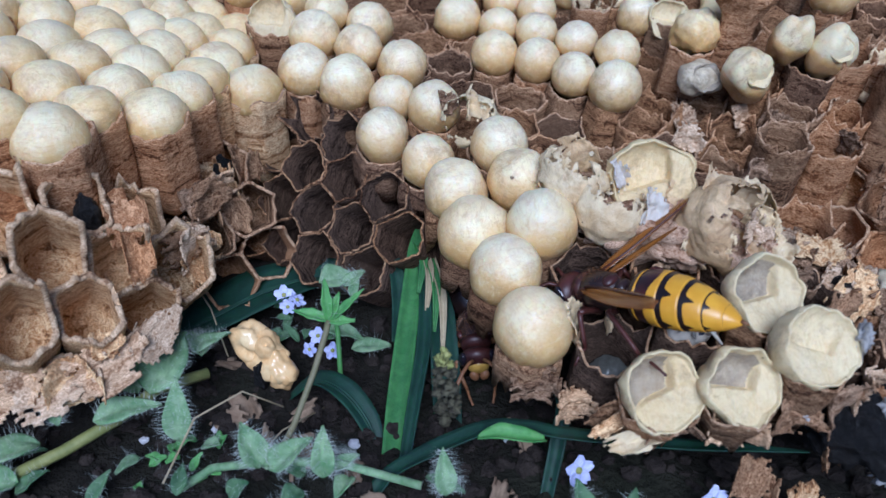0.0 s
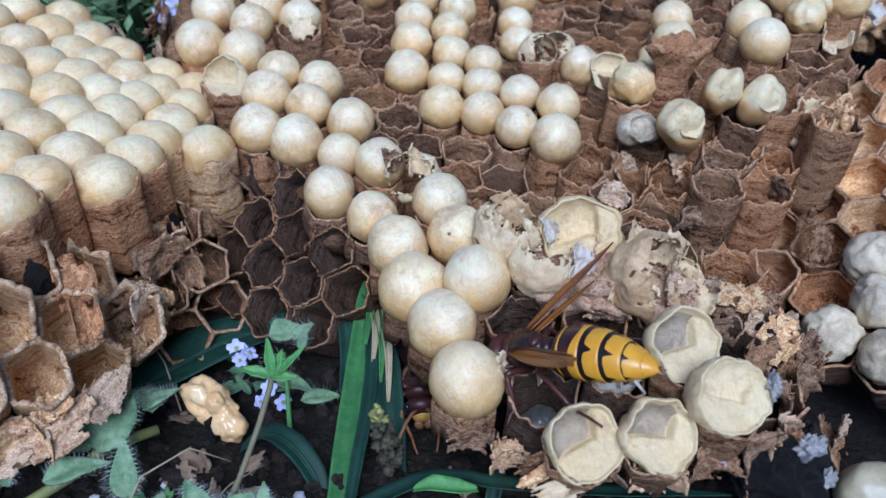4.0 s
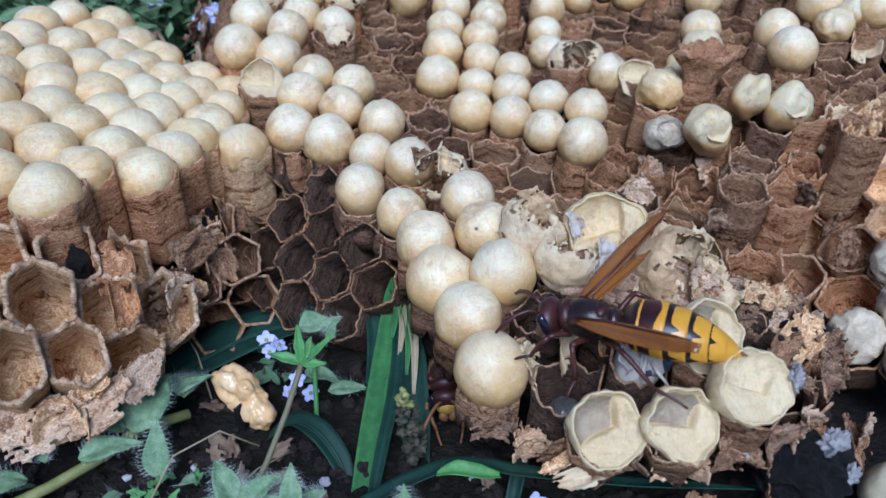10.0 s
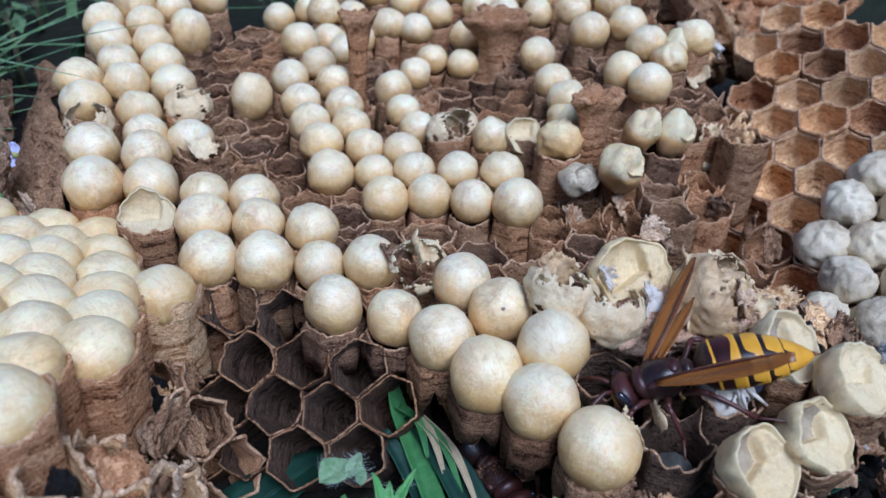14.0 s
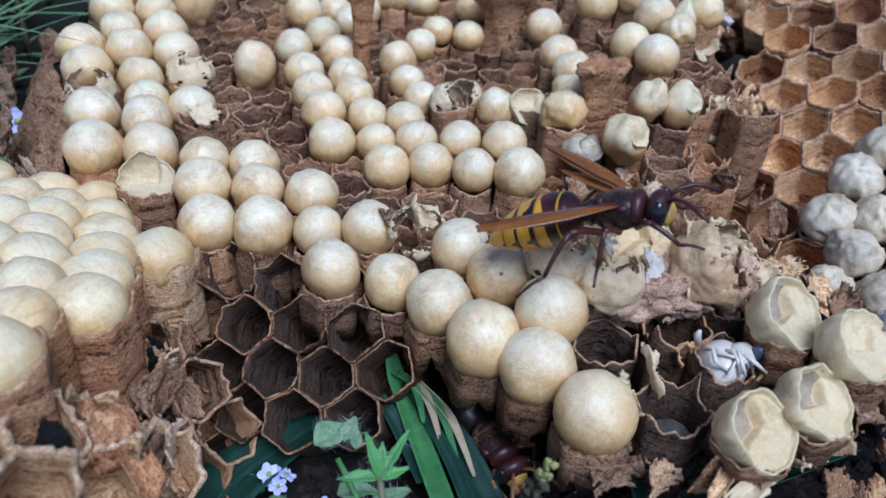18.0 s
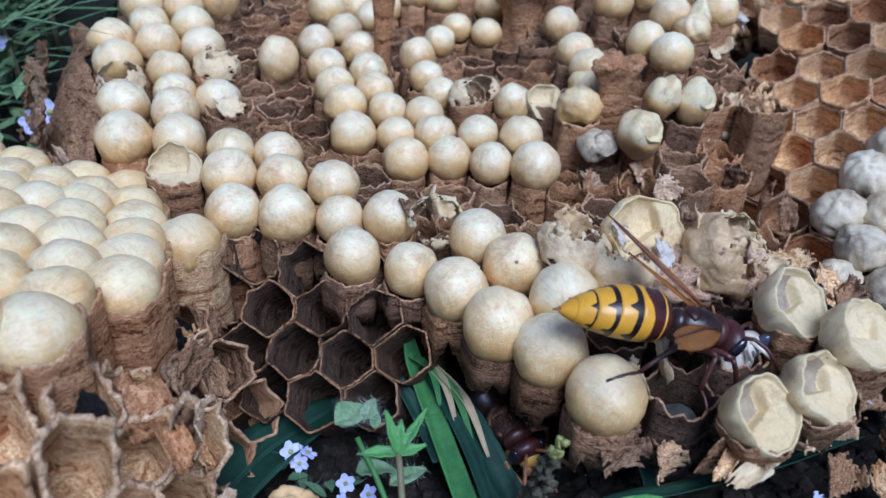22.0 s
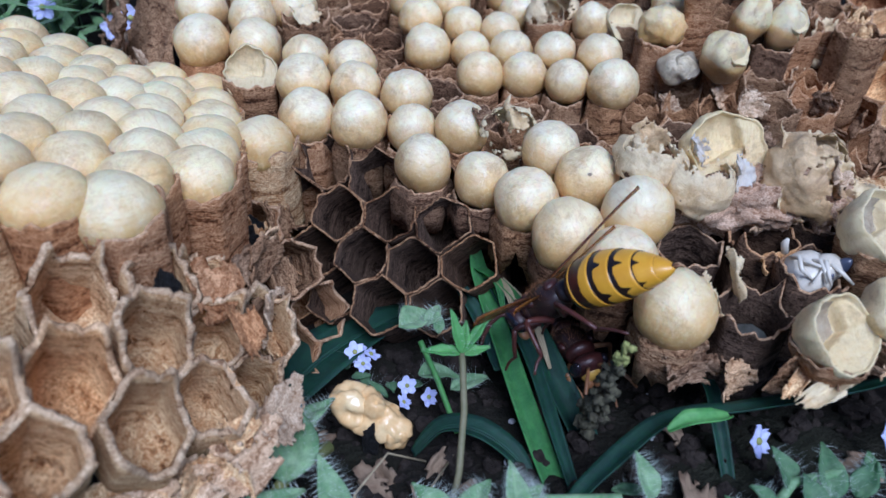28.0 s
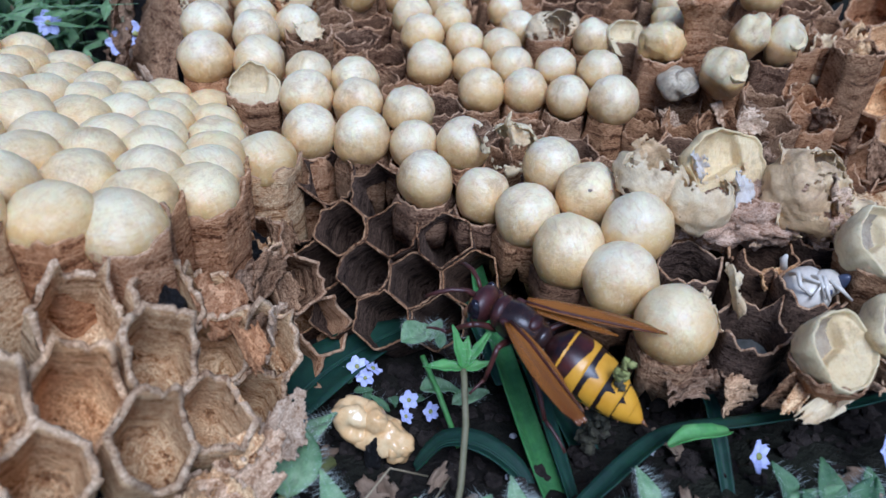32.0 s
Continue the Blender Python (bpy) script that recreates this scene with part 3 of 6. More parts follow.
def fill(cells, poly, dz, pitch, seed, kinds="o", z=None, gap=0.74):
    """Cells packed into the free ground of a polygon (mm), where no cell stands yet."""
    rng = random.Random(seed)
    xs, ys = [p[0] for p in poly], [p[1] for p in poly]
    y, row = min(ys), 0
    while y <= max(ys):
        x = min(xs) + (pitch / 2 if row % 2 else 0)
        while x <= max(xs):
            px, py = x + rng.uniform(-0.5, 0.5), y + rng.uniform(-0.5, 0.5)
            inside = False
            for (ax, ay), (bx, by) in zip(poly, poly[1:] + poly[:1]):
                if (ay > py) != (by > py) and px < ax + (py - ay) / (by - ay) * (bx - ax):
                    inside = not inside
            if inside and all(math.hypot(px - c[0], py - c[1]) > gap * pitch for c in cells):
                zz = (surf(px, py) if z is None else z) + dz + rng.uniform(-1.2, 1.2)
                cells.append((px, py, zz, rng.choice(kinds), pitch / 2))
            x += pitch
        y += pitch * 0.866
        row += 1


def build_cells(owner, cells, base, mat, frame_at=None, reach=4.9, ragged=0.8, depth=None, seed=1, wall=0.3, cups=(), rim=None):
    """All cells of one comb: walls that share their borders, and the caps on top. Numbers in mm, in the comb's own frame."""
    rng = random.Random(seed)
    frame_at = frame_at or Matrix()
    cups = list(cups)
    for i, (x, y, z, kind, size) in enumerate(cells):
        ring = outline(i, cells, reach)
        ring = [(a, b, r * MM) for a, b, r in ring]
        capped = kind in "cfgke"
        top = z - (2.9 if kind == "c" else 0.5 if kind == "f" else 2.6 if kind == "e" else 2.0) if capped else z - 2.6 if kind == "p" else z
        deep = (top - (base(x, y, kind) if callable(base) else base)) if depth is None else depth + rng.uniform(-1, 1)
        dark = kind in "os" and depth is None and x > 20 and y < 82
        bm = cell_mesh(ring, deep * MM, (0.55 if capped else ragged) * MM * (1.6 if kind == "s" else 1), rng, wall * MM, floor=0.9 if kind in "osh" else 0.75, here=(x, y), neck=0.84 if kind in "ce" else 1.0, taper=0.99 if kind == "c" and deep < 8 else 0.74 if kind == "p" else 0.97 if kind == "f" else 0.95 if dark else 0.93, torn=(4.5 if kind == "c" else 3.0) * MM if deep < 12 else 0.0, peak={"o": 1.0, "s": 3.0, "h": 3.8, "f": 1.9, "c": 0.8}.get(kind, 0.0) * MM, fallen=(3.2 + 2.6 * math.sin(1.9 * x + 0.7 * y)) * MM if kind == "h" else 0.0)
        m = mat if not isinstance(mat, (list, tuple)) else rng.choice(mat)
        # Empty cells and walls below caps get pulp with their shade mixed in.
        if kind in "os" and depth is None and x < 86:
            m = MAT_PULPSHADE if dark else rng.choice((MAT_PULPDARK, MAT_PULP)) if kind == "o" else rng.choice((MAT_PULPWARM, MAT_PULP, MAT_PULP))
        if kind == "g":
            m = MAT_PULPSHADE
        if kind == "c" and deep < 8:
            m = rng.choice((MAT_PULP, MAT_PULPDARK))
        at = frame_at @ pose(x * MM, y * MM, top * MM)
        cell = part("cell", bm, m, owner, at=at)
        cell.data.materials.append(rim or MAT_RIM)
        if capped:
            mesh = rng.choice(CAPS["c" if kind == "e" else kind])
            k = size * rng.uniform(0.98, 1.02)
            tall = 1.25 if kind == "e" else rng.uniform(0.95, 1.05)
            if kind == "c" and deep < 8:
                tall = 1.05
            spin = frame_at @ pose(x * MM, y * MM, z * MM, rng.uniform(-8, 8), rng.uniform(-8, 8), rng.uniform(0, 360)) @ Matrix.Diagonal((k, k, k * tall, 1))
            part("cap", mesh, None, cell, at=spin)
        elif kind == "p":
            r, tilt, spin_z, dent, fold, turn, m = cups.pop(0)
            part("cap", cup_bm(r * MM, 1.7 * x, dent, fold, turn), m, cell, "pressed-in silk cap with a creased hollow face", at=pose(x * MM, y * MM, (z - 0.2 * r) * MM, tilt, 0, spin_z))
        elif kind == "b":
            hole = (rng.uniform(-1, 1), rng.uniform(-1, 0.2), rng.uniform(0.2, 1))
            part("cap", shell_bm(size * MM, rng.uniform(0, 9), 0.62, hole), MAT_SHELL, cell, "torn silk cap", at=frame_at @ pose(x * MM, y * MM, (z + 0.3) * MM))
        elif kind == "d":
            part("cap", cup_bm(size * MM, rng.uniform(0, 9), 0.35, 0.0), [MAT_CUP, MAT_CUP], cell, "pressed-in silk cap", at=frame_at @ pose(x * MM, y * MM, z * MM, 62, 0, -10))


# the big comb -----------------------------------------------------------------
def big_comb():
    owner = root("nest_comb", 0.02, 0.14, 0.005, "large brown paper comb with rings of cream silk caps", "wasp comb")
    c = []
    # front edge
    c += caps("c", (-5.7, 103.8, 29.8, 4.4), (1.6, 97.9, 29.6, 4.2), (5.9, 90.6, 30.1, 4.9), (8.4, 81.7, 30.0, 5.15), (12.5, 74.4, 30.2, 4.75), (15.6, 65.3, 29.4, 5.1))
    c += caps("c", (-20.4, 121.7, 29.9, 4.6), (-12.4, 117.5, 30.4, 4.7), (-4.6, 114.0, 29.9, 4.1), (2.5, 109.8, 31.6, 4.3), (12.6, 98.2, 33.0, 4.5), (15.3, 90.9, 32.3, 4.8), (17.4, 80.2, 33.4, 4.9))
    c += caps("c", (-19.3, 129.6, 32.4, 4.6), (-11.1, 126.2, 32.0, 4.3), (-3.2, 122.5, 31.6, 4.3), (-17.8, 136.4, 33.3, 4.0), (-9.7, 134.8, 31.8, 4.4))
    c += caps("d", (-27.4, 134.3, 31.8, 4.7))
    # outer columns that run to the back
    c += caps("c", (-34.5, 146.2, 33.3, 5.0), (-33.5, 156.8, 34.9, 4.7), (-32.9, 174.5, 36.5, 4.8), (-33.2, 182.0, 38.3, 4.8)) + caps("b", (-33.1, 166.5, 35.0, 4.4))
    c += caps("c", (-25.6, 142.5, 33.4, 4.8), (-25.0, 150.7, 35.2, 4.3), (-23.8, 161.0, 34.2, 4.3), (-23.6, 169.5, 35.5, 4.3), (-24.3, 179.0, 38.0, 4.4), (-25.0, 186.8, 39.5, 4.2), (-25.7, 193.6, 41.8, 4.5), (-25.9, 200.4, 43.7, 4.4))
    c += caps("c", (-16.1, 158.5, 33.0, 4.4), (-15.6, 177.3, 36.9, 4.6), (-16.3, 184.9, 39.0, 4.5), (-17.2, 191.8, 41.2, 4.3), (-17.4, 198.8, 43.3, 4.2), (-18.4, 205.5, 46.0, 4.4), (-19.3, 213.0, 48.5, 4.3))
    c += caps("s", (-15.2, 150.2, 34.0, 4.4)) + caps("b", (-14.5, 168.0, 35.5, 4.6))
    c += caps("c", (-10.2, 203.9, 44.6, 4.0), (-10.5, 211.0, 46.9, 4.1), (-0.6, 213.2, 43.8, 4.5)) + caps("e", (-8.6, 195.5, 41.6, 4.4), (-0.6, 173.0, 34.4, 4.3))
    # second ring
    c += caps("c", (7.0, 143.5, 29.9, 4.6), (7.7, 151.5, 32.2, 4.2), (8.2, 160.5, 32.4, 4.2), (9.4, 171.0, 32.6, 4.4), (10.2, 182.0, 33.9, 4.3), (17.0, 197.0, 37.0, 4.6))
    c += caps("c", (16.0, 149.1, 31.1, 4.0), (15.9, 156.8, 32.4, 4.1), (18.1, 167.5, 32.0, 4.2), (19.6, 178.5, 32.8, 4.3), (19.0, 188.5, 34.0, 4.2), (27.9, 194.5, 34.5, 4.2))
    c += caps("c", (13.8, 132.2, 28.8, 4.5), (21.5, 129.5, 29.3, 4.3), (27.5, 124.0, 30.1, 4.0), (34.0, 118.9, 31.2, 4.7))
    c += caps("c", (14.8, 140.7, 29.7, 3.9), (21.9, 137.6, 30.6, 4.0), (28.8, 132.8, 31.9, 3.9), (35.5, 127.8, 32.8, 4.1), (22.5, 145.2, 31.1, 3.9))
    # inner ring
    c += caps("c", (30.7, 156.6, 29.8, 3.9), (30.9, 164.7, 30.4, 3.8), (32.0, 173.5, 32.0, 4.2), (40.0, 179.5, 32.7, 3.9), (46.5, 184.0, 34.0, 3.8), (51.5, 177.5, 34.6, 3.8), (57.0, 187.0, 37.8, 4.2))
    c += caps("c", (66.0, 167.5, 39.0, 4.3), (62.5, 154.3, 37.7, 4.0), (61.1, 146.0, 37.0, 4.3), (42.5, 144.5, 31.6, 4.1))
    c += caps("b", (34.3, 150.2, 31.0, 3.9), (38.5, 151.5, 31.0, 3.8)) + caps("d", (47.5, 140.5, 33.0, 4.0)) + caps("k", (49.8, 130.8, 36.0, 4.6), (55.5, 137.0, 36.5, 4.2))
    # back of the comb
    c += caps("c", (29.1, 215.0, 38.0, 4.5), (37.0, 225.0, 40.0, 4.3), (45.5, 220.0, 40.5, 4.3), (35.5, 211.0, 37.6, 4.2), (53.0, 226.0, 43.0, 4.1), (50.5, 211.0, 40.2, 4.2), (42.5, 203.0, 37.2, 4.3), (58.0, 215.0, 42.5, 4.2))
    c += caps("c", (55.6, 201.5, 39.2, 4.1), (64.0, 207.5, 43.0, 4.1), (67.5, 187.5, 42.2, 4.4), (76.0, 196.5, 45.3, 4.2), (85.0, 192.0, 47.4, 4.4), (75.2, 184.0, 43.1, 4.0), (81.5, 177.5, 45.3, 4.5), (78.5, 165.5, 44.1, 4.7))
    # raised caps to the right
    c += caps("c", (90.0, 173.5, 47.6, 4.5), (87.0, 162.5, 46.1, 4.5), (84.8, 152.0, 45.0, 4.5), (75.4, 146.9, 41.3, 4.3), (75.6, 137.8, 41.8, 4.5), (93.5, 146.8, 47.3, 4.5))
    c += caps("k", (85.1, 144.1, 44.2, 4.0), (101.0, 179.0, 51.5, 5.0))
    # the front corner: pressed caps and empty cells
    c += caps("p", (28.5, 52.9, 34.3, 5.8), (37.4, 53.3, 35.4, 5.4), (45.4, 56.0, 39.5, 6.2), (42.2, 64.2, 38.9, 5.7))
    c += caps("s", (23.3, 75.3, 29.5, 4.6), (33.6, 73.4, 31.0, 4.6), (25.5, 63.0, 29.0, 4.6), (35.8, 65.6, 30.5, 4.6), (44.0, 75.0, 32.0, 4.6)) + caps("s", (51.5, 70.5, 31.5, 4.6), (54.5, 62.0, 31.0, 4.6), (27.0, 83.5, 30.0, 4.6))
    # empty cells between
    fill(c, [(-12, 205), (-9, 145), (3, 128), (8, 116), (14, 124), (4, 140), (1, 165), (6, 186), (16, 198), (20, 216), (-6, 216)], -4.6, 8.6, 4, gap=0.64)
    fill(c, [(28, 141), (60, 134), (64, 150), (62, 168), (54, 172), (40, 168), (30, 160)], -5.5, 8.6, 5, gap=0.64)
    fill(c, [(6, 119), (4, 112), (10, 103), (22, 96), (34, 92), (40, 108), (36, 114), (24, 118), (12, 124)], 0, 8.4, 6, "os", z=25.0, gap=0.66)
    fill(c, [(18, 94), (24, 80), (48, 78), (58, 84), (54, 94), (36, 96)], 0, 8.6, 16, "os", z=29.5)
    fill(c, [(38, 118), (40, 104), (56, 99), (58, 130), (44, 128)], 0, 9.0, 7, "s", z=24.0, gap=0.66)
    fill(c, [(58, 130), (57, 101), (72, 106), (80, 116), (74, 118)], 0, 9.0, 17, "s", z=28.5, gap=0.66)
    fill(c, [(74, 118), (80, 116), (90, 132), (98, 144), (88, 140), (70, 132)], 0, 8.6, 27, "s", z=36.0, gap=0.66)
    fill(c, [(20, 186), (46, 176), (66, 176), (72, 190), (56, 196), (40, 190), (24, 196)], -5, 8.6, 8, "oo", gap=0.64)
    fill(c, [(20, 200), (50, 198), (86, 186), (104, 176), (110, 200), (60, 226), (10, 222)], -0.5, 8.6, 9, "ccc", gap=0.64)
    fill(c, [(-30, 141), (-18, 127), (0, 115), (4, 107), (12, 104), (20, 92), (22, 81), (50, 79), (60, 84), (60, 100), (82, 114), (96, 145), (104, 176), (60, 222), (-20, 214), (-32, 186)], -4.6, 8.4, 19, "oos", gap=0.6)
    c = [q for k, q in enumerate(c) if not (q[3] in "os" and 36 < q[0] < 70 and 84 < q[1] < 104 and k % 3 == 1)]
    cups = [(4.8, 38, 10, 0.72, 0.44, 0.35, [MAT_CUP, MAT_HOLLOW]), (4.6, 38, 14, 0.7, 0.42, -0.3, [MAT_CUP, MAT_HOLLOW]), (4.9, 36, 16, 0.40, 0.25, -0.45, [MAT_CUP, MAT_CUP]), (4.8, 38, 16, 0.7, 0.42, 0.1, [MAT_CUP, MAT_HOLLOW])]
    build_cells(owner, c, lambda x, y, k: (29.0 if k == "p" else 18.0) if x > 20 and y < 82 else (23.5 if k == "c" else 12.0) - 0.15 * max(0.0, y - 95) if y < 118 and x < 64 else max(8.0, surf(x, y) - 22), [MAT_PULP, MAT_PULP, MAT_PULPWARM], reach=5.1, seed=11, wall=0.24, cups=cups)
    return owner


BIG = big_comb()


def facing(origin, normal, upward=(0, 0, 1)):
    """A frame (metres) at origin whose z points along normal."""
    n = Vector(normal).normalized()
    v = (Vector(upward) - n * Vector(upward).dot(n)).normalized()
    u = v.cross(n)
    return Matrix.Translation(Vector(origin) * MM) @ Matrix((u, v, n)).transposed().to_4x4()


def front_cells():
    """The broken-out edge under the front caps: empty cells that open towards the grass."""
    f = facing((-13.0, 97.0, 20.0), (-0.46, -0.48, 0.75))
    c = caps("o", (-3.6, -2.4, 0.0, 4.3), (2.4, -8.4, 0.2, 4.3), (4.8, -1.4, -0.4, 4.3), (-1.7, 5.0, 0.0, 4.3), (-6.4, -9.4, -1.6, 4.3), (-9.8, 2.4, 0.3, 4.3), (7.2, 5.8, 0.4, 4.3), (-11.8, -4.6, -1.5, 4.3), (12.4, 2.2, -1.0, 4.3), (10.0, -5.6, -1.5, 4.3), (-13.5, -12.0, -3.0, 4.3))
    c += caps("s", (-18.0, 2.5, -2.0, 4.3), (-6.8, 9.8, -1.0, 4.3), (1.8, 12.0, -1.0, 4.3), (-16.0, 9.8, -2.0, 4.3))
    owner = root("nest_comb", -0.013, 0.1, 0.006, "dark brown edge of paper comb with empty hexagonal cells", "wasp comb")
    # Darkened pulp carries the shade of these deep cells.
    build_cells(owner, c, 0, [MAT_PULPSHADE], f, reach=4.75, ragged=1.0, depth=16, seed=5, wall=0.2, rim=MAT_PULP)


front_cells()


def left_comb():
    owner = root("nest_comb", -0.055, 0.115, 0.006, "thick piece of brown comb with cream silk caps on top", "wasp comb")
    n = Vector((0.2817, 0.2202, 0.9339))

    def z(x, y):
        return 36.2 - (n.x * (x + 43.2) + n.y * (y - 106.6)) / n.z

    rows = ((-38.6, 96.0), (-37.2, 105.2), (-36.3, 112.6), (-35.5, 121.0), (-35.3, 129.6), (-36.0, 139.0)), ((-45.9, 91.1), (-45.0, 101.0), (-44.6, 109.4), (-44.2, 118.2), (-43.2, 126.8), (-41.5, 134.2), (-42.6, 142.5)), \
        ((-47.3, 83.2), (-52.6, 95.5), (-52.2, 105.6), (-49.8, 113.6), (-54.4, 121.2), (-48.7, 126.2), (-54.3, 130.8), (-47.4, 137.2), (-53.2, 139.0), (-52.1, 147.3)), \
        ((-54.0, 83.5), (-58.8, 100.2), (-57.7, 109.6), (-61.5, 119.0), (-60.5, 132.0), (-58.9, 142.0), (-58.8, 152.2), (-66.0, 126.6), (-67.0, 139.6), (-65.7, 149.5), (-66.3, 160.6)), \
        ((-60.5, 91.0), (-66.0, 97.0), (-66.5, 108.0), (-69.5, 117.0), (-73.6, 136.8), (-75.2, 146.4), (-74.5, 127.0), (-74.0, 156.5), (-75.0, 105.0), (-78.0, 115.0), (-83.0, 124.0), (-82.0, 136.0), (-62.5, 82.5), (-70.5, 88.0))
    c = [(x, y, z(x, y) - 0.4, "f", 5.0) for row in rows for x, y in row]
    c.append((-28.4, 115.8, 29.4, "f", 5.0))
    build_cells(owner, c, lambda x, y, k: 22.0 if y < 98 else 12.0, [MAT_PULPPALE, MAT_PULPPALE, MAT_PULPWARM], reach=5.7, seed=21)
    # the torn front, with empty cells open to the front
    rim = facing((-44.0, 72.0, 35.5), (0.64, -0.22, 0.73))
    f = facing((-44.0, 72.0, 35.5), (0.30, -0.38, 0.87))
    c = []
    for row, (first, last) in enumerate(((-1, 5), (-2, 4), (-2, 1))):
        for k in range(first, last):
            wave = math.sin(2.3 * k + 1.7 * row)
            at = f.inverted() @ rim @ (Vector((-4.7 + 1.5 * row - 7.2 * k, -8.3 + 8.2 * row + 6.3 * k, (-0.6, 0.4, -1.5)[row] - (2.5 if k == first else 0.0))) * MM) / MM
            c.append((at.x + 0.9 * wave, at.y + 0.8 * math.sin(4.1 * k + row), at.z + 1.1 * wave, "h", 4.6))
    build_cells(owner, c, 0, [MAT_PULPPALE], f, reach=5.2, ragged=2.0, depth=10, seed=8, wall=0.6, rim=MAT_LIP)
    # a lower piece between the two combs
    f = facing((-33.0, 92.0, 17.0), (0.35, -0.68, 0.64))
    c = caps("s", (0.0, 0.0, 0.0, 4.4), (7.6, 2.4, -1.0, 4.4), (-2.4, 8.0, -1.0, 4.4), (5.4, 10.0, -2.5, 4.4), (1.6, -7.8, -1.0, 4.4), (9.0, -5.4, -2.5, 4.4))
    build_cells(owner, c, 0, [MAT_PULPWARM, MAT_PULP], f, reach=5.0, ragged=0.8, depth=10, seed=18, wall=0.35)
    return owner


LEFT = left_comb()


def right_comb():
    owner = root("nest_comb", 0.1, 0.11, 0.006, "dull brown comb with wide empty cells and grey crumpled caps", "wasp comb")
    f = facing((80.0, 103.0, 23.6), (-0.444, -0.124, 0.888))
    c = []
    for i in range(-4, 9):
        for j in range(-3, 8):
            u, v = -5.9 + 7.9 * (i + 0.5 * (j % 2)) - 4.3 * j, 3.3 + 4.7 * (i + 0.5 * (j % 2)) + 7.2 * j
            u, v = u + 0.5 * math.sin(3 * i + j), v + 0.5 * math.sin(i + 4 * j)
            if u > -13.5 - 0.42 * v and -14 < v < 62 and u < 50:
                grey = u > 10.5 - 0.33 * v and v < 26
                c.append((u, v, (2.2 if grey else 0.5 * math.sin(5 * i + 3 * j)), "g" if grey else "o", 4.9))
    build_cells(owner, c, 0, [MAT_PULPPALE, MAT_PULPPALE, MAT_PULPWARM], f, reach=5.6, ragged=0.8, depth=6.0, seed=31, wall=0.4)


right_comb()

# torn caps, scraps of paper ------------------------------------------------------
def sheet_bm(w, h, seed, curl=0.6, ruffle=0.25, torn=0.5, n=18, thick=0.16 * MM):
    """A scrap of torn paper or silk, in mm: curled across, ruffled, with ragged edges."""
    bm = bmesh.new()
    rows = []
    for j in range(n + 1):
        row = []
        for i in range(n + 1):
            s, t = 2 * i / n - 1, 2 * j / n - 1
            a = s * curl * 1.6
            k = w / 2 / max(curl * 1.6, 0.05)
            x, z = k * math.sin(a), k * (1 - math.cos(a))
            z += ruffle * fbm((s + seed, t, 0.4), 1.5) * max(w, h) * 0.3
            row.append((x * MM, (t * h / 2 + 0.1 * h * fbm((s, t + seed, 4), 1.9)) * MM, z * MM))
        rows.append(row)
    grid(bm, rows, uv=True)
    gone = []
    for f in bm.faces:
        c = f.calc_center_median()
        s, t = c.x / (w * MM / 2), c.y / (h * MM / 2)
        if (e := math.hypot(s, t * (1.0 + 0.5 * s))) > 0.55 and e + torn * fbm((s * 1.7 + seed, t * 1.7, 8), 1.6) > 0.88:
            gone.append(f)
    if len(gone) < len(bm.faces) * 0.8:
        bmesh.ops.delete(bm, geom=gone, context="FACES")
    thicken(bm, thick)
    return bm


def scrap(x, y, z, w, h, turn, seed, mat, label, curl=0.6, name="paper_scrap", ruffle=0.3):
    ob = part(name, sheet_bm(w, h, seed, curl, ruffle), mat, at=pose(x * MM, y * MM, z * MM, *turn))
    return tagged(ob, label, "nest paper", "paper scraps")


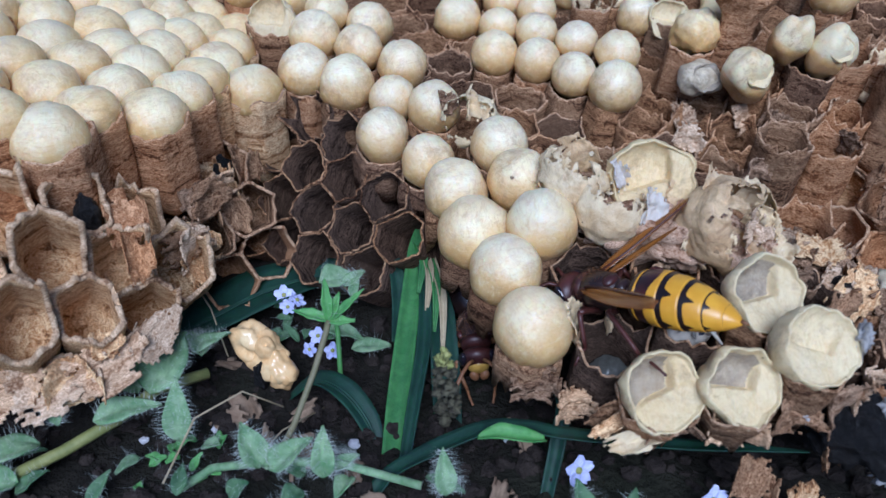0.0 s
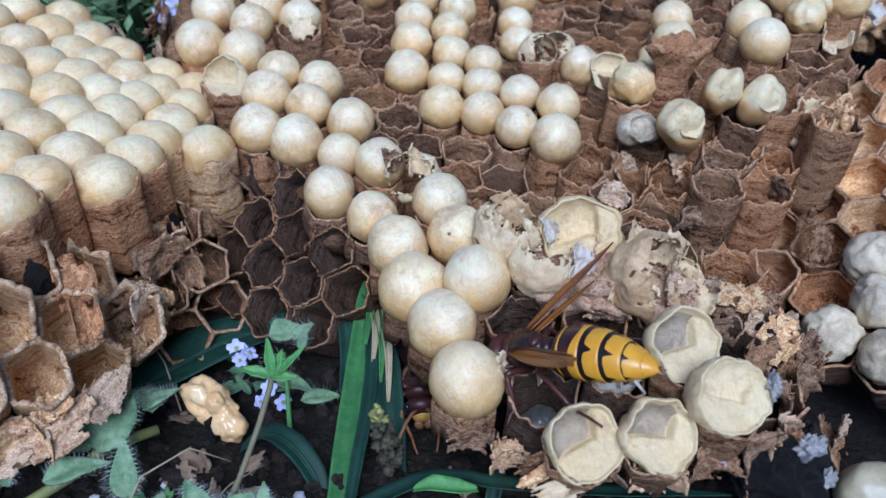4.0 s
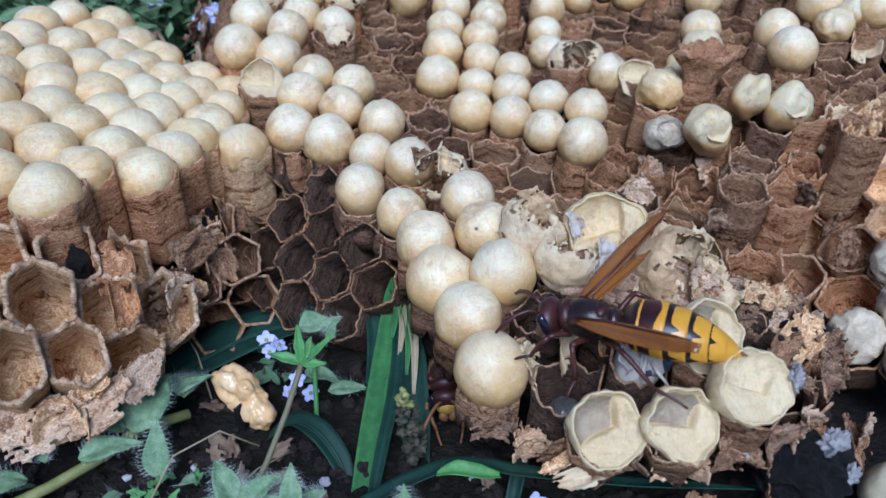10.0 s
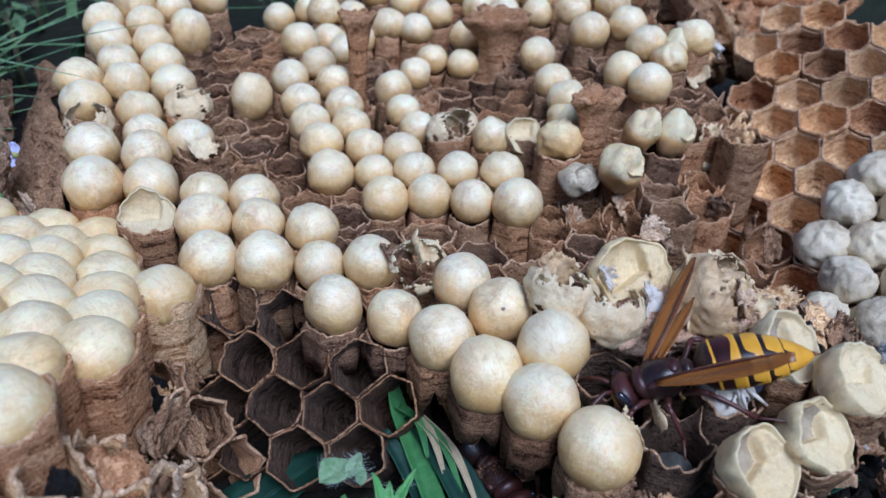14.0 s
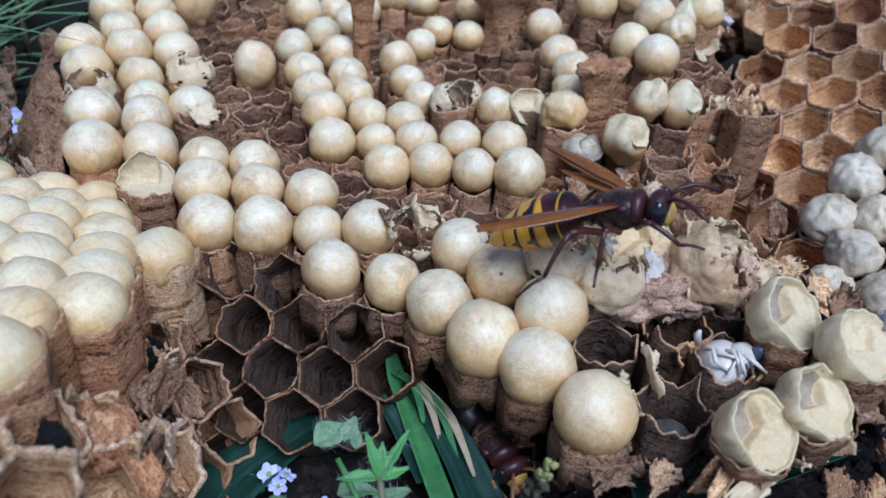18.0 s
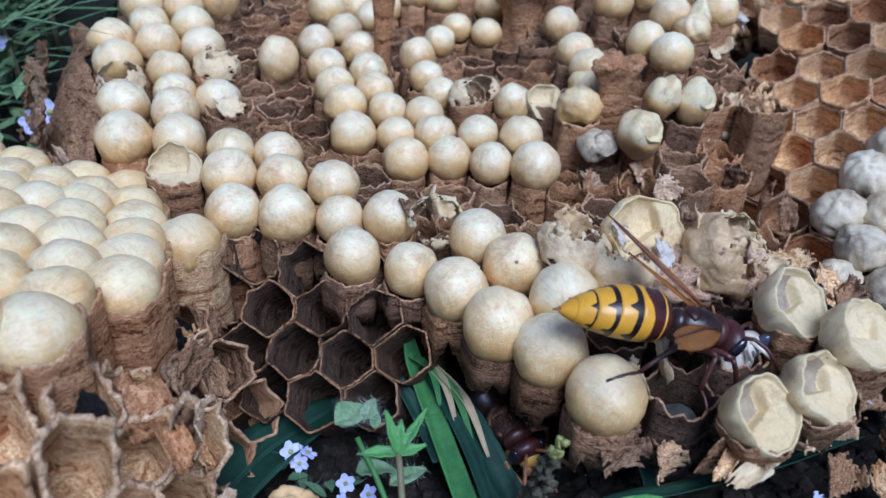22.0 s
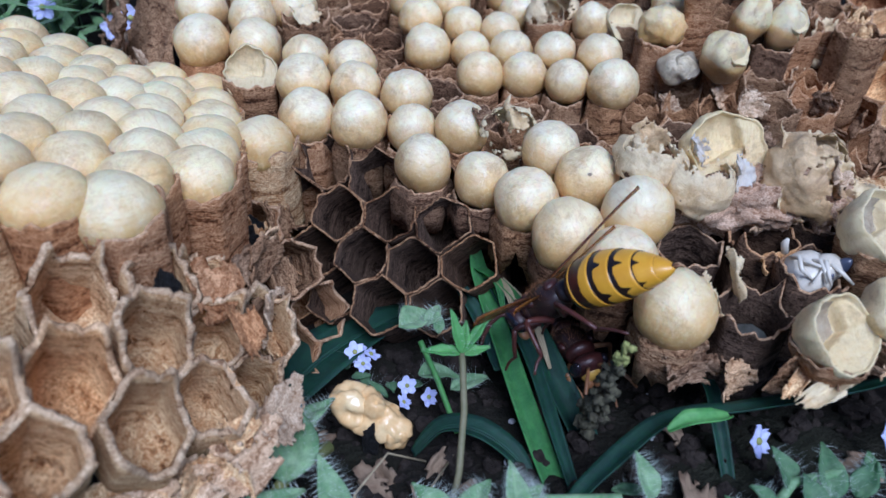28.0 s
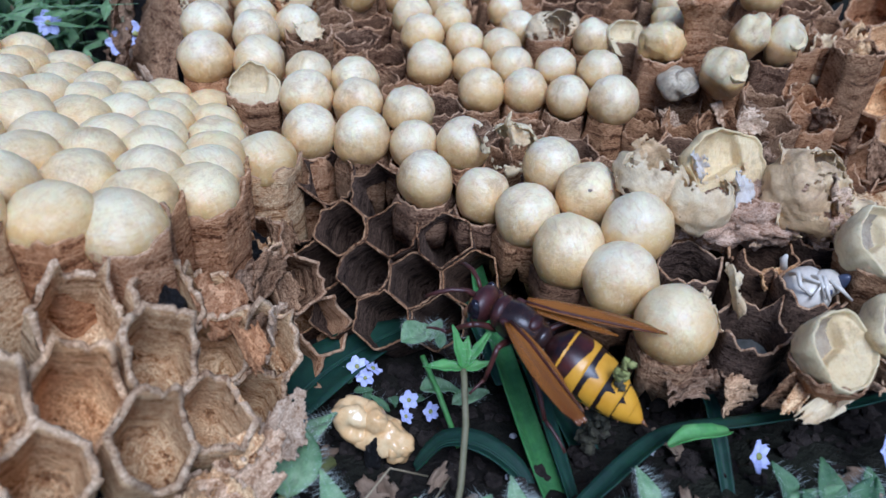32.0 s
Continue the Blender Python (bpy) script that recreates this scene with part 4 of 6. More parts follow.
def torn_walls():
    """Ragged cell walls left standing where the combs broke."""
    rng = random.Random(33)
    for k in range(8):
        x, y = -34 + 4 * rng.random(), 82 + 22 * rng.random()
        part("torn_wall", sheet_bm(rng.uniform(5, 8), rng.uniform(6, 9), 4.3 * k, rng.uniform(0.2, 0.6), 0.3, 0.4, 18, 0.3 * MM), (MAT_SHEET, MAT_SHEETDARK)[k % 2], LEFT, "ragged torn cell wall",
             at=pose(x * MM, y * MM, (20 + rng.uniform(-3, 5)) * MM, rng.uniform(65, 100), rng.uniform(-15, 15), rng.uniform(20, 80)))
    for k in range(9):
        x, y = rng.uniform(48, 84), rng.uniform(98, 122)
        part("torn_wall", sheet_bm(rng.uniform(4, 8), rng.uniform(5, 9), 1.7 * k + 50, rng.uniform(0.3, 0.7), 0.4, 0.25, 20, 0.3 * MM), (MAT_SHEET, MAT_SHEETDARK, MAT_SHEETDARK)[k % 3], BIG, "ragged torn cell wall",
             at=pose(x * MM, y * MM, (25 + rng.uniform(-2, 3)) * MM, rng.uniform(60, 110), rng.uniform(-20, 20), rng.uniform(-70, 70)))


    for k, (x, y, z, turn, w, h) in enumerate(((17.0, 60.5, 24.0, -20, 8, 5), (21.0, 57.5, 23.5, 10, 6, 6), (24.5, 53.0, 27.5, -30, 6, 6), (30.5, 51.2, 28.5, 5, 8, 5), (38.0, 51.4, 29.5, -10, 8, 6), (44.5, 52.0, 31.0, 10, 8, 6), (50.0, 53.5, 32.0, 30, 7, 6),
                                                (54.0, 56.0, 31.0, 40, 7, 8), (56.5, 61.0, 30.5, 60, 7, 7), (62.0, 66.0, 29.0, 20, 5, 8), (66.5, 61.0, 24.5, 35, 3, 7), (49.0, 70.0, 34.0, 15, 7, 6), (53.5, 65.5, 34.0, 40, 7, 6), (19.5, 69.5, 27.0, 60, 6, 6), (29.5, 58.5, 30.0, 0, 5, 4))):
        part("torn_wall", sheet_bm(w, h, 2.3 * k + 7, 0.5 + 0.05 * (k % 5), 0.35, 0.5, 22, 0.22 * MM), (MAT_SHEETDARK, MAT_SHEET, MAT_SHEETDARK)[k % 3], BIG, "ragged torn cell wall", at=pose(x * MM, y * MM, z * MM, 62 + 11 * (k % 4), 14 * (k % 3) - 14, turn))
    for k, (x, y, z, w, h, turn) in enumerate(((-43.5, 60.0, 22.5, 13, 8, 25), (-37.5, 62.0, 23.5, 11, 7, 40), (-33.0, 66.5, 24.0, 9, 6, 60), (-50.0, 58.5, 22.0, 12, 8, 10))):
        part("torn_wall", sheet_bm(w, h, 3.1 * k + 3, 0.35, 0.16, 0.35, 24, 0.3 * MM), MAT_SHEET, LEFT, "pale ragged sheet of nest paper", at=pose(x * MM, y * MM, z * MM, 28, -12, turn))


torn_walls()


def torn_caps():
    owner = root("torn_caps", 0.033, 0.082, 0.03, "heap of torn cream silk caps and chewed paper", "wasp cell cap")

    def put(name, bm, mat, x, y, z, turn, label):
        part(name, bm, mat, owner, label, at=pose(x * MM, y * MM, z * MM, *turn))

    for k, (x, y, z, a, b, h) in enumerate(((30.0, 80.5, 33.5, 6.5, 4.6, 4.0), (37.0, 78.5, 34.0, 6.0, 4.6, 4.2), (44.0, 76.0, 33.5, 5.0, 4.4, 4.0))):
        bm = bmesh.new()
        blob(bm, (0, 0, 0), a * MM, b * MM, h * MM, 60, 40, 0.5, 1.8, 2.9 * k)
        for v in bm.verts:
            v.co *= 1 + 0.16 * noise.noise(v.co * 900) + 0.1 * noise.noise(v.co * 2300)
        put("lump", bm, MAT_DUST, x, y, z, (0, 0, -20), "dusty chewed brown paper")
    put("shell", shell_bm(5.0 * MM, 2.2, 0.55, (0.5, 0.6, 0.7), 0.16), MAT_SHELL, 22.0, 86.4, 36.6, (16, -12, 15), "torn cream silk shell with ragged points")
    put("disc", cup_bm(5.9 * MM, 5.1, 0.42, 0.08, 0.4), [MAT_CUP, MAT_CUP], 32.4, 84.4, 38.4, (52, 0, -8), "yellowish hollow half of a cap")
    put("shell", shell_bm(4.6 * MM, 7.2, 0.85, (0.1, 0.5, 0.9), 0.14), MAT_SHELL, 26.4, 80.6, 36.4, (10, 10, 0), "torn silk shell stained brown")
    put("shell", shell_bm(6.0 * MM, 4.4, 0.66, (0.75, -0.35, 0.5), 0.2), MAT_CRUST, 41.2, 77.0, 37.4, (10, 0, -20), "crumpled papery cap with a torn side")
    put("flap", sheet_bm(6, 6, 6.1, 0.7, 0.5), MAT_SHEET, 43.5, 74.6, 38.6, (55, 30, 20), "papery flap")
    put("flap", sheet_bm(4, 6, 9.4, 0.5, 0.5), MAT_WHITE, 31.4, 78.4, 38.4, (58, 15, 12), "white membrane")
    put("flap", sheet_bm(2.4, 4.5, 4.9, 0.6, 0.5), MAT_WHITE, 27.4, 83.6, 40.0, (60, -10, 20), "white membrane")
    put("flap", sheet_bm(5, 4, 3.9, 0.7, 0.5), MAT_SHEET, 36.6, 86.8, 44.0, (70, 10, -25), "papery flap standing up")
    put("flap", sheet_bm(8, 6, 3.3, 0.7, 0.5), MAT_SHEET, 36.0, 76.4, 33.5, (60, 0, -15), "brown paper flap")
    put("flap", sheet_bm(7, 6, 8.3, 0.6, 0.5), MAT_SHELL, 47.0, 75.0, 35.6, (50, 10, -35), "papery flap")
    put("shell", shell_bm(4.3 * MM, 12.3, 0.62, (-0.5, -0.2, 0.7), 0.2), MAT_CUP, 8.2, 104.4, 32.6, (20, 15, 20), "torn yellowish cap half")
    put("flap", sheet_bm(6, 5, 12.3, 0.9, 0.4), MAT_SHELL, 8.6, 105.0, 35.5, (48, 25, 20), "torn yellowish cap half")
    put("flap", sheet_bm(4, 4, 15.3, 0.9, 0.6), MAT_SHEETDARK, 4.6, 106.6, 34.6, (40, 0, 20), "dark stained scrap")
    for k, (x, y, z, w, h, turn) in enumerate(((19.5, 87.0, 38.0, 5, 6, (78, 10, -25)), (22.5, 88.6, 39.0, 6, 7, (70, -18, 12)), (25.0, 84.5, 38.4, 5, 5, (40, 20, 40)), (27.0, 79.6, 35.2, 6, 5, (55, -10, -12)), (30.8, 79.0, 35.6, 6, 5, (64, 8, 5)), (34.5, 79.4, 36.4, 6, 6, (48, -15, -20)),
                                                (38.5, 75.2, 36.4, 7, 6, (66, 10, -15)), (42.5, 73.4, 36.2, 7, 6, (58, -12, -35)), (46.0, 77.0, 37.0, 6, 6, (75, 10, -50)), (39.5, 81.0, 41.2, 5, 4, (30, 25, -10)), (44.5, 79.5, 40.0, 5, 5, (45, -20, -60)), (36.0, 82.5, 37.6, 5, 5, (60, 5, -5)))):
        put("flap", sheet_bm(w, h, 6.7 * k + 1.1, 0.55, 0.3, 0.55, 26, 0.09 * MM), (MAT_SHELL, MAT_CRUST)[k % 2], x, y, z, turn, "thin torn silk flap")
    rng = random.Random(91)
    for k in range(12):
        s = rng.random()
        x, y = 22 + 28 * s + rng.uniform(-2, 2), 86 - 9 * s + rng.uniform(-4, 3)
        mat, tag = ((MAT_SHELL, "torn silk flap"), (MAT_SHEET, "brown paper flap"), (MAT_SHELL, "torn silk flap"), (MAT_SHEETDARK, "brown paper flap"))[k % 4]
        put("flap", sheet_bm(rng.uniform(3, 6), rng.uniform(3, 5.5), 3.7 * k, rng.uniform(0.4, 1.0), 0.6, 0.3, 18), mat, x, y, 33 + rng.uniform(-3, 2.5), (rng.uniform(20, 95), rng.uniform(-35, 35), rng.uniform(-70, 70)), tag)
    for k in range(10):
        s = k / 9
        mat = (MAT_SHEETDARK, MAT_SHEET, MAT_SHEETDARK)[k % 3]
        put("flap", sheet_bm(rng.uniform(4, 7), rng.uniform(4, 7), 5.1 * k + 2, rng.uniform(0.4, 0.9), 0.6, 0.6, 14), mat, 50 + 15 * s + rng.uniform(-1, 1), 79 - 7 * s + rng.uniform(-2, 2), 32 - 4 * s + rng.uniform(-1, 1), (rng.uniform(10, 70), rng.uniform(-30, 30), rng.uniform(-70, 20)), "ragged crust of chewed paper")
    for k in range(4):
        rng = random.Random(40 + k)
        bm = bmesh.new()
        blob(bm, (0, 0, 0), *(rng.uniform(2.2, 4.2) * MM for _ in range(3)), 16, 10, 0.6, 1.6, k * 3.3)
        put("lump", bm, MAT_PULPPALE if k % 2 else MAT_PULP, 25 + 6.5 * k, 84.5 - 2.0 * k + rng.uniform(-2, 2), 31.5 + rng.uniform(-1, 1.5), (0, 0, k * 40), "chewed brown paper")


torn_caps()


def pedicel(x, y, z0, z1, r, seed, label):
    """A paper post that held two combs together: narrow waist, flared ragged top."""
    bm = bmesh.new()
    rows = []
    n = 30
    profile = ((0, 1.25), (0.08, 1.1), (0.15, 1.0), (0.27, 0.9), (0.4, 0.82), (0.5, 0.8), (0.62, 0.78), (0.72, 0.84), (0.8, 0.9), (0.87, 1.05), (0.93, 1.2), (1.0, 1.55), (1.02, 1.35), (0.96, 0.9), (0.9, 0.5))
    for s, k in profile:
        row = []
        for a in (2 * math.pi * i / n for i in range(n)):
            w = r * k * (1 + 0.45 * fbm((math.cos(a) + seed, math.sin(a), s * 1.6), 1.5) + 0.05 * math.cos(5 * a + seed) + 0.06 * noise.noise(Vector((math.cos(a) * 5, math.sin(a) * 5, s * 9 + seed))))
            row.append((w * math.cos(a) * MM, 0.72 * w * math.sin(a) * MM, (z0 + (z1 - z0) * s + (1.1 * fbm((math.cos(a) * 2, math.sin(a) * 2, seed), 1.5) if s > 0.9 else 0)) * MM))
        rows.append(row)
    owner = root("comb_pedicel", x * MM, y * MM, z0 * MM, label, "comb post", "comb posts")
    vs = grid(bm, rows[:10], closed_u=True)
    bm.faces.new(vs[0][::-1])
    part("post", bm, MAT_PULPWARM, owner, at=pose(x * MM, y * MM, 0))
    bm = bmesh.new()
    vs = grid(bm, rows[9:], closed_u=True)
    bm.faces.new(vs[-1])
    part("flared_top", bm, MAT_PULPWARM, owner, "ragged flared top", at=pose(x * MM, y * MM, 0))


pedicel(55.9, 129.5, 20, 45.0, 3.6, 1.2, "flared brown paper post with a ragged top, on the comb")
pedicel(60.0, 176.5, 18, 46.0, 5.2, 4.5, "thick brown paper post with a dark hollow top, on the comb")
pedicel(23.8, 175.0, 20, 49.5, 2.6, 8.1, "thin brown paper post, on the comb")


def envelope():
    """The curved outer paper at the back edge of the big comb."""
    bm = bmesh.new()
    rows = []
    for j in range(15):
        t = j / 14
        row = []
        for i in range(27):
            s = i / 26
            y = 150 + 62 * s
            x = -40.0 + 3.0 * math.sin(s * 2.6) - 15.0 * t ** 0.6 * (0.25 + 0.75 * math.sin(0.3 + s * 2.2)) + 2.6 * fbm((s * 3, t * 2, 1), 1.6) + 0.8 * noise.noise(Vector((s * 14, t * 6, 2)))
            z = 34.5 + 0.0025 * max(0.0, y - 125) ** 2 * 0.75 - (15 * s * s) - 9 * max(0.0, 0.3 - s) / 0.3 * (1 - t) - t * (22 + 8 * s) + 2.2 * fbm((s * 5, t * 3, 7), 1.8)
            row.append((x * MM, y * MM, z * MM))
        rows.append(row)
    grid(bm, rows)
    thicken(bm, 0.5 * MM)
    owner = root("nest_envelope", -0.045, 0.18, 0.012, "curved brown paper envelope along the edge of the comb", "nest paper")
    part("wall", bm, MAT_PULP, owner)
    for k in range(9):
        s = k / 8
        part("layer", sheet_bm(11, 9, 3.3 * k, 0.4, 0.3), MAT_SHEETDARK if k % 3 else MAT_SHEET, owner, "ragged peeling paper layer", at=pose((-45.5 - 5 * math.sin(2.6 * s)) * MM, (152 + 50 * s) * MM, (24 + 5 * math.sin(4 * k)) * MM, 76 + 6 * math.sin(3 * k), 8 * math.sin(5 * k), -78 + 14 * math.sin(2 * k)))


envelope()

PAPER = "curled scrap of brown nest paper"
for n, (x, y, z, w, h, turn, mat) in enumerate((
    (27.0, 49.5, 29.0, 3.0, 9.0, (30, 20, -70), MAT_SHELL), (24.0, 51.5, 28.5, 2.0, 6.0, (10, 0, -60), MAT_PULPPALE),
    (60.0, 72.5, 29.5, 7, 9, (30, 10, -40), MAT_PULPPALE), (64.5, 70.0, 27.0, 6, 8, (20, -20, -60), MAT_PULP), (66.0, 74.0, 21.0, 8, 10, (60, 10, 20), MAT_PULP),
    (55.5, 77.5, 33.0, 8, 5, (20, 0, -20), MAT_PULPPALE), (58.0, 57.0, 27.0, 6, 6, (35, 25, 10), MAT_PULPWARM), (66.0, 61.0, 22.0, 4, 8, (40, 0, 30), MAT_PULP),
    (52.0, 53.0, 25.0, 8, 7, (60, 0, 20), MAT_PULP), (42.0, 49.0, 22.0, 7, 6, (50, 0, -20), MAT_PULP), (48.0, 46.5, 20.0, 8, 6, (30, 0, 40), MAT_PULPPALE),
    (20.5, 66.0, 30.0, 5, 7, (70, 0, 70), MAT_SHELL), (25.5, 68.0, 31.0, 4, 7, (60, 20, 40), MAT_SHELL), (33.0, 70.0, 29.5, 8, 3, (40, 0, 10), MAT_PULPPALE),
    (20.0, 101.0, 27.0, 8, 7, (50, 0, 10), MAT_PULP), (16.0, 106.0, 26.0, 7, 6, (40, 10, -20), MAT_PULP), 
    
    (84.0, 118.0, 36.0, 6, 12, (75, 0, -50), MAT_PULPPALE), (81.0, 121.0, 34.0, 9, 10, (70, 0, -30), MAT_SHELL), (99.0, 146.0, 44.0, 7, 5, (30, 10, 30), MAT_WHITE),
    (92.0, 143.0, 40.0, 8, 6, (40, 0, -10), MAT_SHELL), (-13.2, 168.5, 37.0, 7, 6, (35, 10, 10), MAT_SHELL), (-15.0, 152.0, 34.0, 6, 6, (30, 0, 20), MAT_SHELL),
    (-33.0, 100.0, 21.0, 8, 11, (70, 0, 30), MAT_PULPPALE), (-30.5, 96.0, 18.0, 8, 10, (65, 10, 60), MAT_PULP), (-29.0, 104.0, 22.0, 7, 10, (80, 0, 50), MAT_PULP),
    (-34.0, 90.0, 17.0, 8, 9, (60, 0, 20), MAT_PULPPALE), (-33.0, 84.0, 19.0, 6, 8, (55, 10, 50), MAT_PULPPALE), (-38.0, 79.0, 33.0, 7, 8, (50, -10, 10), MAT_PULPWARM),
     (-36.0, 73.0, 31.0, 5, 7, (40, 20, 40), MAT_PULPWARM),
    (-41.5, 60.0, 22.0, 10, 7, (75, 0, 8), MAT_PULPPALE), (-50.5, 60.5, 22.0, 11, 7, (75, 0, -6), MAT_PULPPALE), (-59.0, 61.0, 22.0, 10, 8, (75, 0, 6), MAT_PULPPALE),
    (-38.0, 63.5, 25.5, 5, 4, (30, 0, 20), MAT_PULPPALE), (110, 170, 44, 26, 22, (35, 20, 10), MAT_PULP), (128, 176, 40, 24, 20, (30, -20, 30), MAT_PULPWARM), (118, 160, 40, 14, 18, (50, 30, 60), MAT_PULPPALE),
    (140, 182, 46, 20, 26, (70, 10, 0), MAT_PULPPALE), (103, 158, 42, 9, 10, (50, 0, 20), MAT_WHITE), (60, 43, 18, 9, 9, (30, 0, 0), MAT_PULPPALE), (68, 48, 18, 10, 8, (20, 20, 40), MAT_PULP),
)):
    scrap(x, y, z, w, h, turn, 1.9 * n + 0.7, mat, {MAT_WHITE.name: "crumpled scrap of white silk membrane", MAT_SHELL.name: "torn scrap of cream silk on the comb"}.get(mat.name, PAPER), 0.5 + 0.1 * (n % 5))


def lump(name, x, y, z, rx, ry, rz, mat, label, category, seed, rough=0.5, freq=1.6, group="", turn=0):
    bm = bmesh.new()
    blob(bm, (0, 0, 0), rx * MM, ry * MM, rz * MM, 34, 22, rough, freq, seed)
    for v in bm.verts:
        v.co *= 1 + 0.35 * rough * noise.noise(v.co * (2.6 / (min(rx, ry, rz) * MM)) + Vector((seed, 0, 0))) + 0.2 * rough * noise.noise(v.co * (6 / (min(rx, ry, rz) * MM)))
    return tagged(part(name, bm, mat, at=pose(x * MM, y * MM, z * MM, 0, 0, turn)), label, category, group)


lump("black_crust", -32.4, 102.6, 21.8, 2.2, 2.6, 3.0, MAT_BLACK, "shiny black crust stuck between the combs", "dirt", 1.0, 0.4)
lump("black_crust", -50.5, 82.0, 32.5, 1.8, 2.0, 3.2, MAT_BLACK, "shiny black crust stuck to a cell", "dirt", 2.0, 0.4)
lump("black_crust", -43.6, 79.0, 33.0, 1.4, 1.6, 3.0, MAT_BLACK, "shiny black crust stuck to a cell", "dirt", 3.0, 0.4)
lump("black_crust", 55.0, 53.6, 25.5, 5.4, 4.6, 4.6, MAT_BLACK, "black rotten mass under the comb corner", "dirt", 4.0, 0.6)
lump("black_crust", 59.0, 74.5, 29.5, 1.8, 1.2, 1.6, MAT_BLACK, "black crust inside a torn cell", "dirt", 6.0, 0.4)
lump("black_crust", -21.8, 71.0, 9.0, 1.2, 1.3, 3.6, MAT_BLACK, "charred twig standing in the soil", "twig", 5.0, 0.3)


for n, (x, y, z, r) in enumerate(((116, 168, 36, 12), (134, 170, 37, 12), (147, 160, 35, 12), (126, 152, 31, 8), (158, 172, 36, 14), (106, 160, 36, 7), (112, 182, 40, 14), (140, 184, 42, 14))):
    lump("crumpled_paper", x, y, z, r, r * 0.8, r * 0.6, (MAT_PULP, MAT_PULPWARM, MAT_PULPPALE)[n % 3], "crumpled brown mass of nest paper behind the comb", "nest paper", 2.3 * n, 0.9, 2.2, "crumpled paper", 40 * n)


for n, (x, y, z, rx, ry, rz) in enumerate(((57.7, 54.1, 30.6, 1.5, 0.9, 1.9), (60.4, 52.2, 26.2, 0.9, 0.8, 2.0), (50.6, 56.6, 39.4, 0.7, 1.3, 1.8), (46.4, 52.6, 30.2, 0.9, 0.7, 0.6), (58.5, 49.5, 22.6, 2.0, 1.2, 1.0))):
    lump("mould", x, y, z, rx, ry, rz, MAT_MOULD, "fluffy white mould on the rotten comb corner", "mould", 3.1 * n, 0.9, 2.4, "mould")
lump("larva", 71.0, 54.5, 19.5, 5.6, 4.4, 4.6, MAT_FATGRUB, "pale yellowish fat larva beside the comb", "larva", 8.0, 0.15, 1.0)
lump("larva", 25.5, 62.2, 22.5, 3.3, 3.0, 3.4, MAT_GREYGRUB, "grey dead larva curled in an open cell", "larva", 9.0, 0.2, 1.2)


def grub():
    """A yellow larva, ringed, lying on the soil."""
    owner = root("larva", -0.0217, 0.0732, 0.009, "yellow-orange wet larva lying on the soil", "larva")
    for k, (x, y, z, rx, ry, rz) in enumerate(((-23.2, 74.4, 12.6, 3.0, 2.5, 2.7), (-21.2, 73.0, 12.0, 2.9, 2.6, 2.7), (-19.6, 71.7, 11.0, 2.6, 2.3, 2.5), (-18.7, 70.6, 9.9, 1.9, 1.7, 2.0))):
        bm = bmesh.new()
        blob(bm, (0, 0, 0), 1.12 * rx * MM, 1.12 * ry * MM, 1.12 * rz * MM, 44, 28, 0.45, 1.3, 2.1 * k)
        for v in bm.verts:
            v.co *= 1 - 0.22 * abs(noise.noise(v.co * 480 + Vector((k, 0, 0)))) + 0.04 * noise.noise(v.co * 1500)
        part("segment", bm, MAT_GRUB, owner, at=pose(x * MM, y * MM, z * MM, 10, 14, -38))


grub()


def pupa():
    """A white pupa in its opened cell: head up, folded legs, a dark eye."""
    owner = root("pupa", 0.0376, 0.066, 0.028, "white wasp pupa with folded legs in an opened cell", "pupa")

    def put(name, centre, r, mat, label=""):
        bm = bmesh.new()
        blob(bm, (0, 0, 0), *(v * MM for v in r), 16, 10, 0.12, 1.6, r[0] * 3)
        part(name, bm, mat, owner, label, at=pose(*(v * MM for v in centre), 20, 0, 30))

    put("body", (35.2, 65.7, 30.6), (3.6, 3.3, 3.0), MAT_PUPA)
    put("head", (36.8, 64.5, 32.6), (2.1, 1.8, 1.6), MAT_PUPA)
    put("eye", (38.1, 63.7, 33.2), (0.75, 0.9, 1.45), MAT_PUPAEYE, "dark bluish eye")
    put("eye", (35.8, 63.2, 32.2), (0.5, 0.6, 0.9), MAT_PUPAEYE, "dark bluish eye")
    rng = random.Random(8)
    for k in range(5):
        bm = bmesh.new()
        x, y = 32.8 + 1.0 * k, 67.1 - 0.5 * k
        tube(bm, [Vector(p) * MM for p in ((x, y, 32.8), (x + rng.uniform(-0.8, 0.8), y - 1.6, 33.9 + rng.uniform(-0.3, 0.4)), (x + rng.uniform(-1.2, 1.2), y - 3.0, 33.5), (x + rng.uniform(-1.5, 1.5), y - 4.0, 32.2))], [0.26 * MM, 0.34 * MM, 0.3 * MM, 0.16 * MM], 8)
        part("leg", bm, MAT_PUPA, owner)
    bm = bmesh.new()
    tube(bm, [(33.2 * MM, 68.7 * MM, 32.4 * MM), (32.8 * MM, 68.9 * MM, 33.8 * MM), (32.6 * MM, 68.5 * MM, 34.8 * MM)], [0.5 * MM, 0.5 * MM, 0.25 * MM], 10)
    part("tail", bm, MAT_PUPA, owner)


pupa()


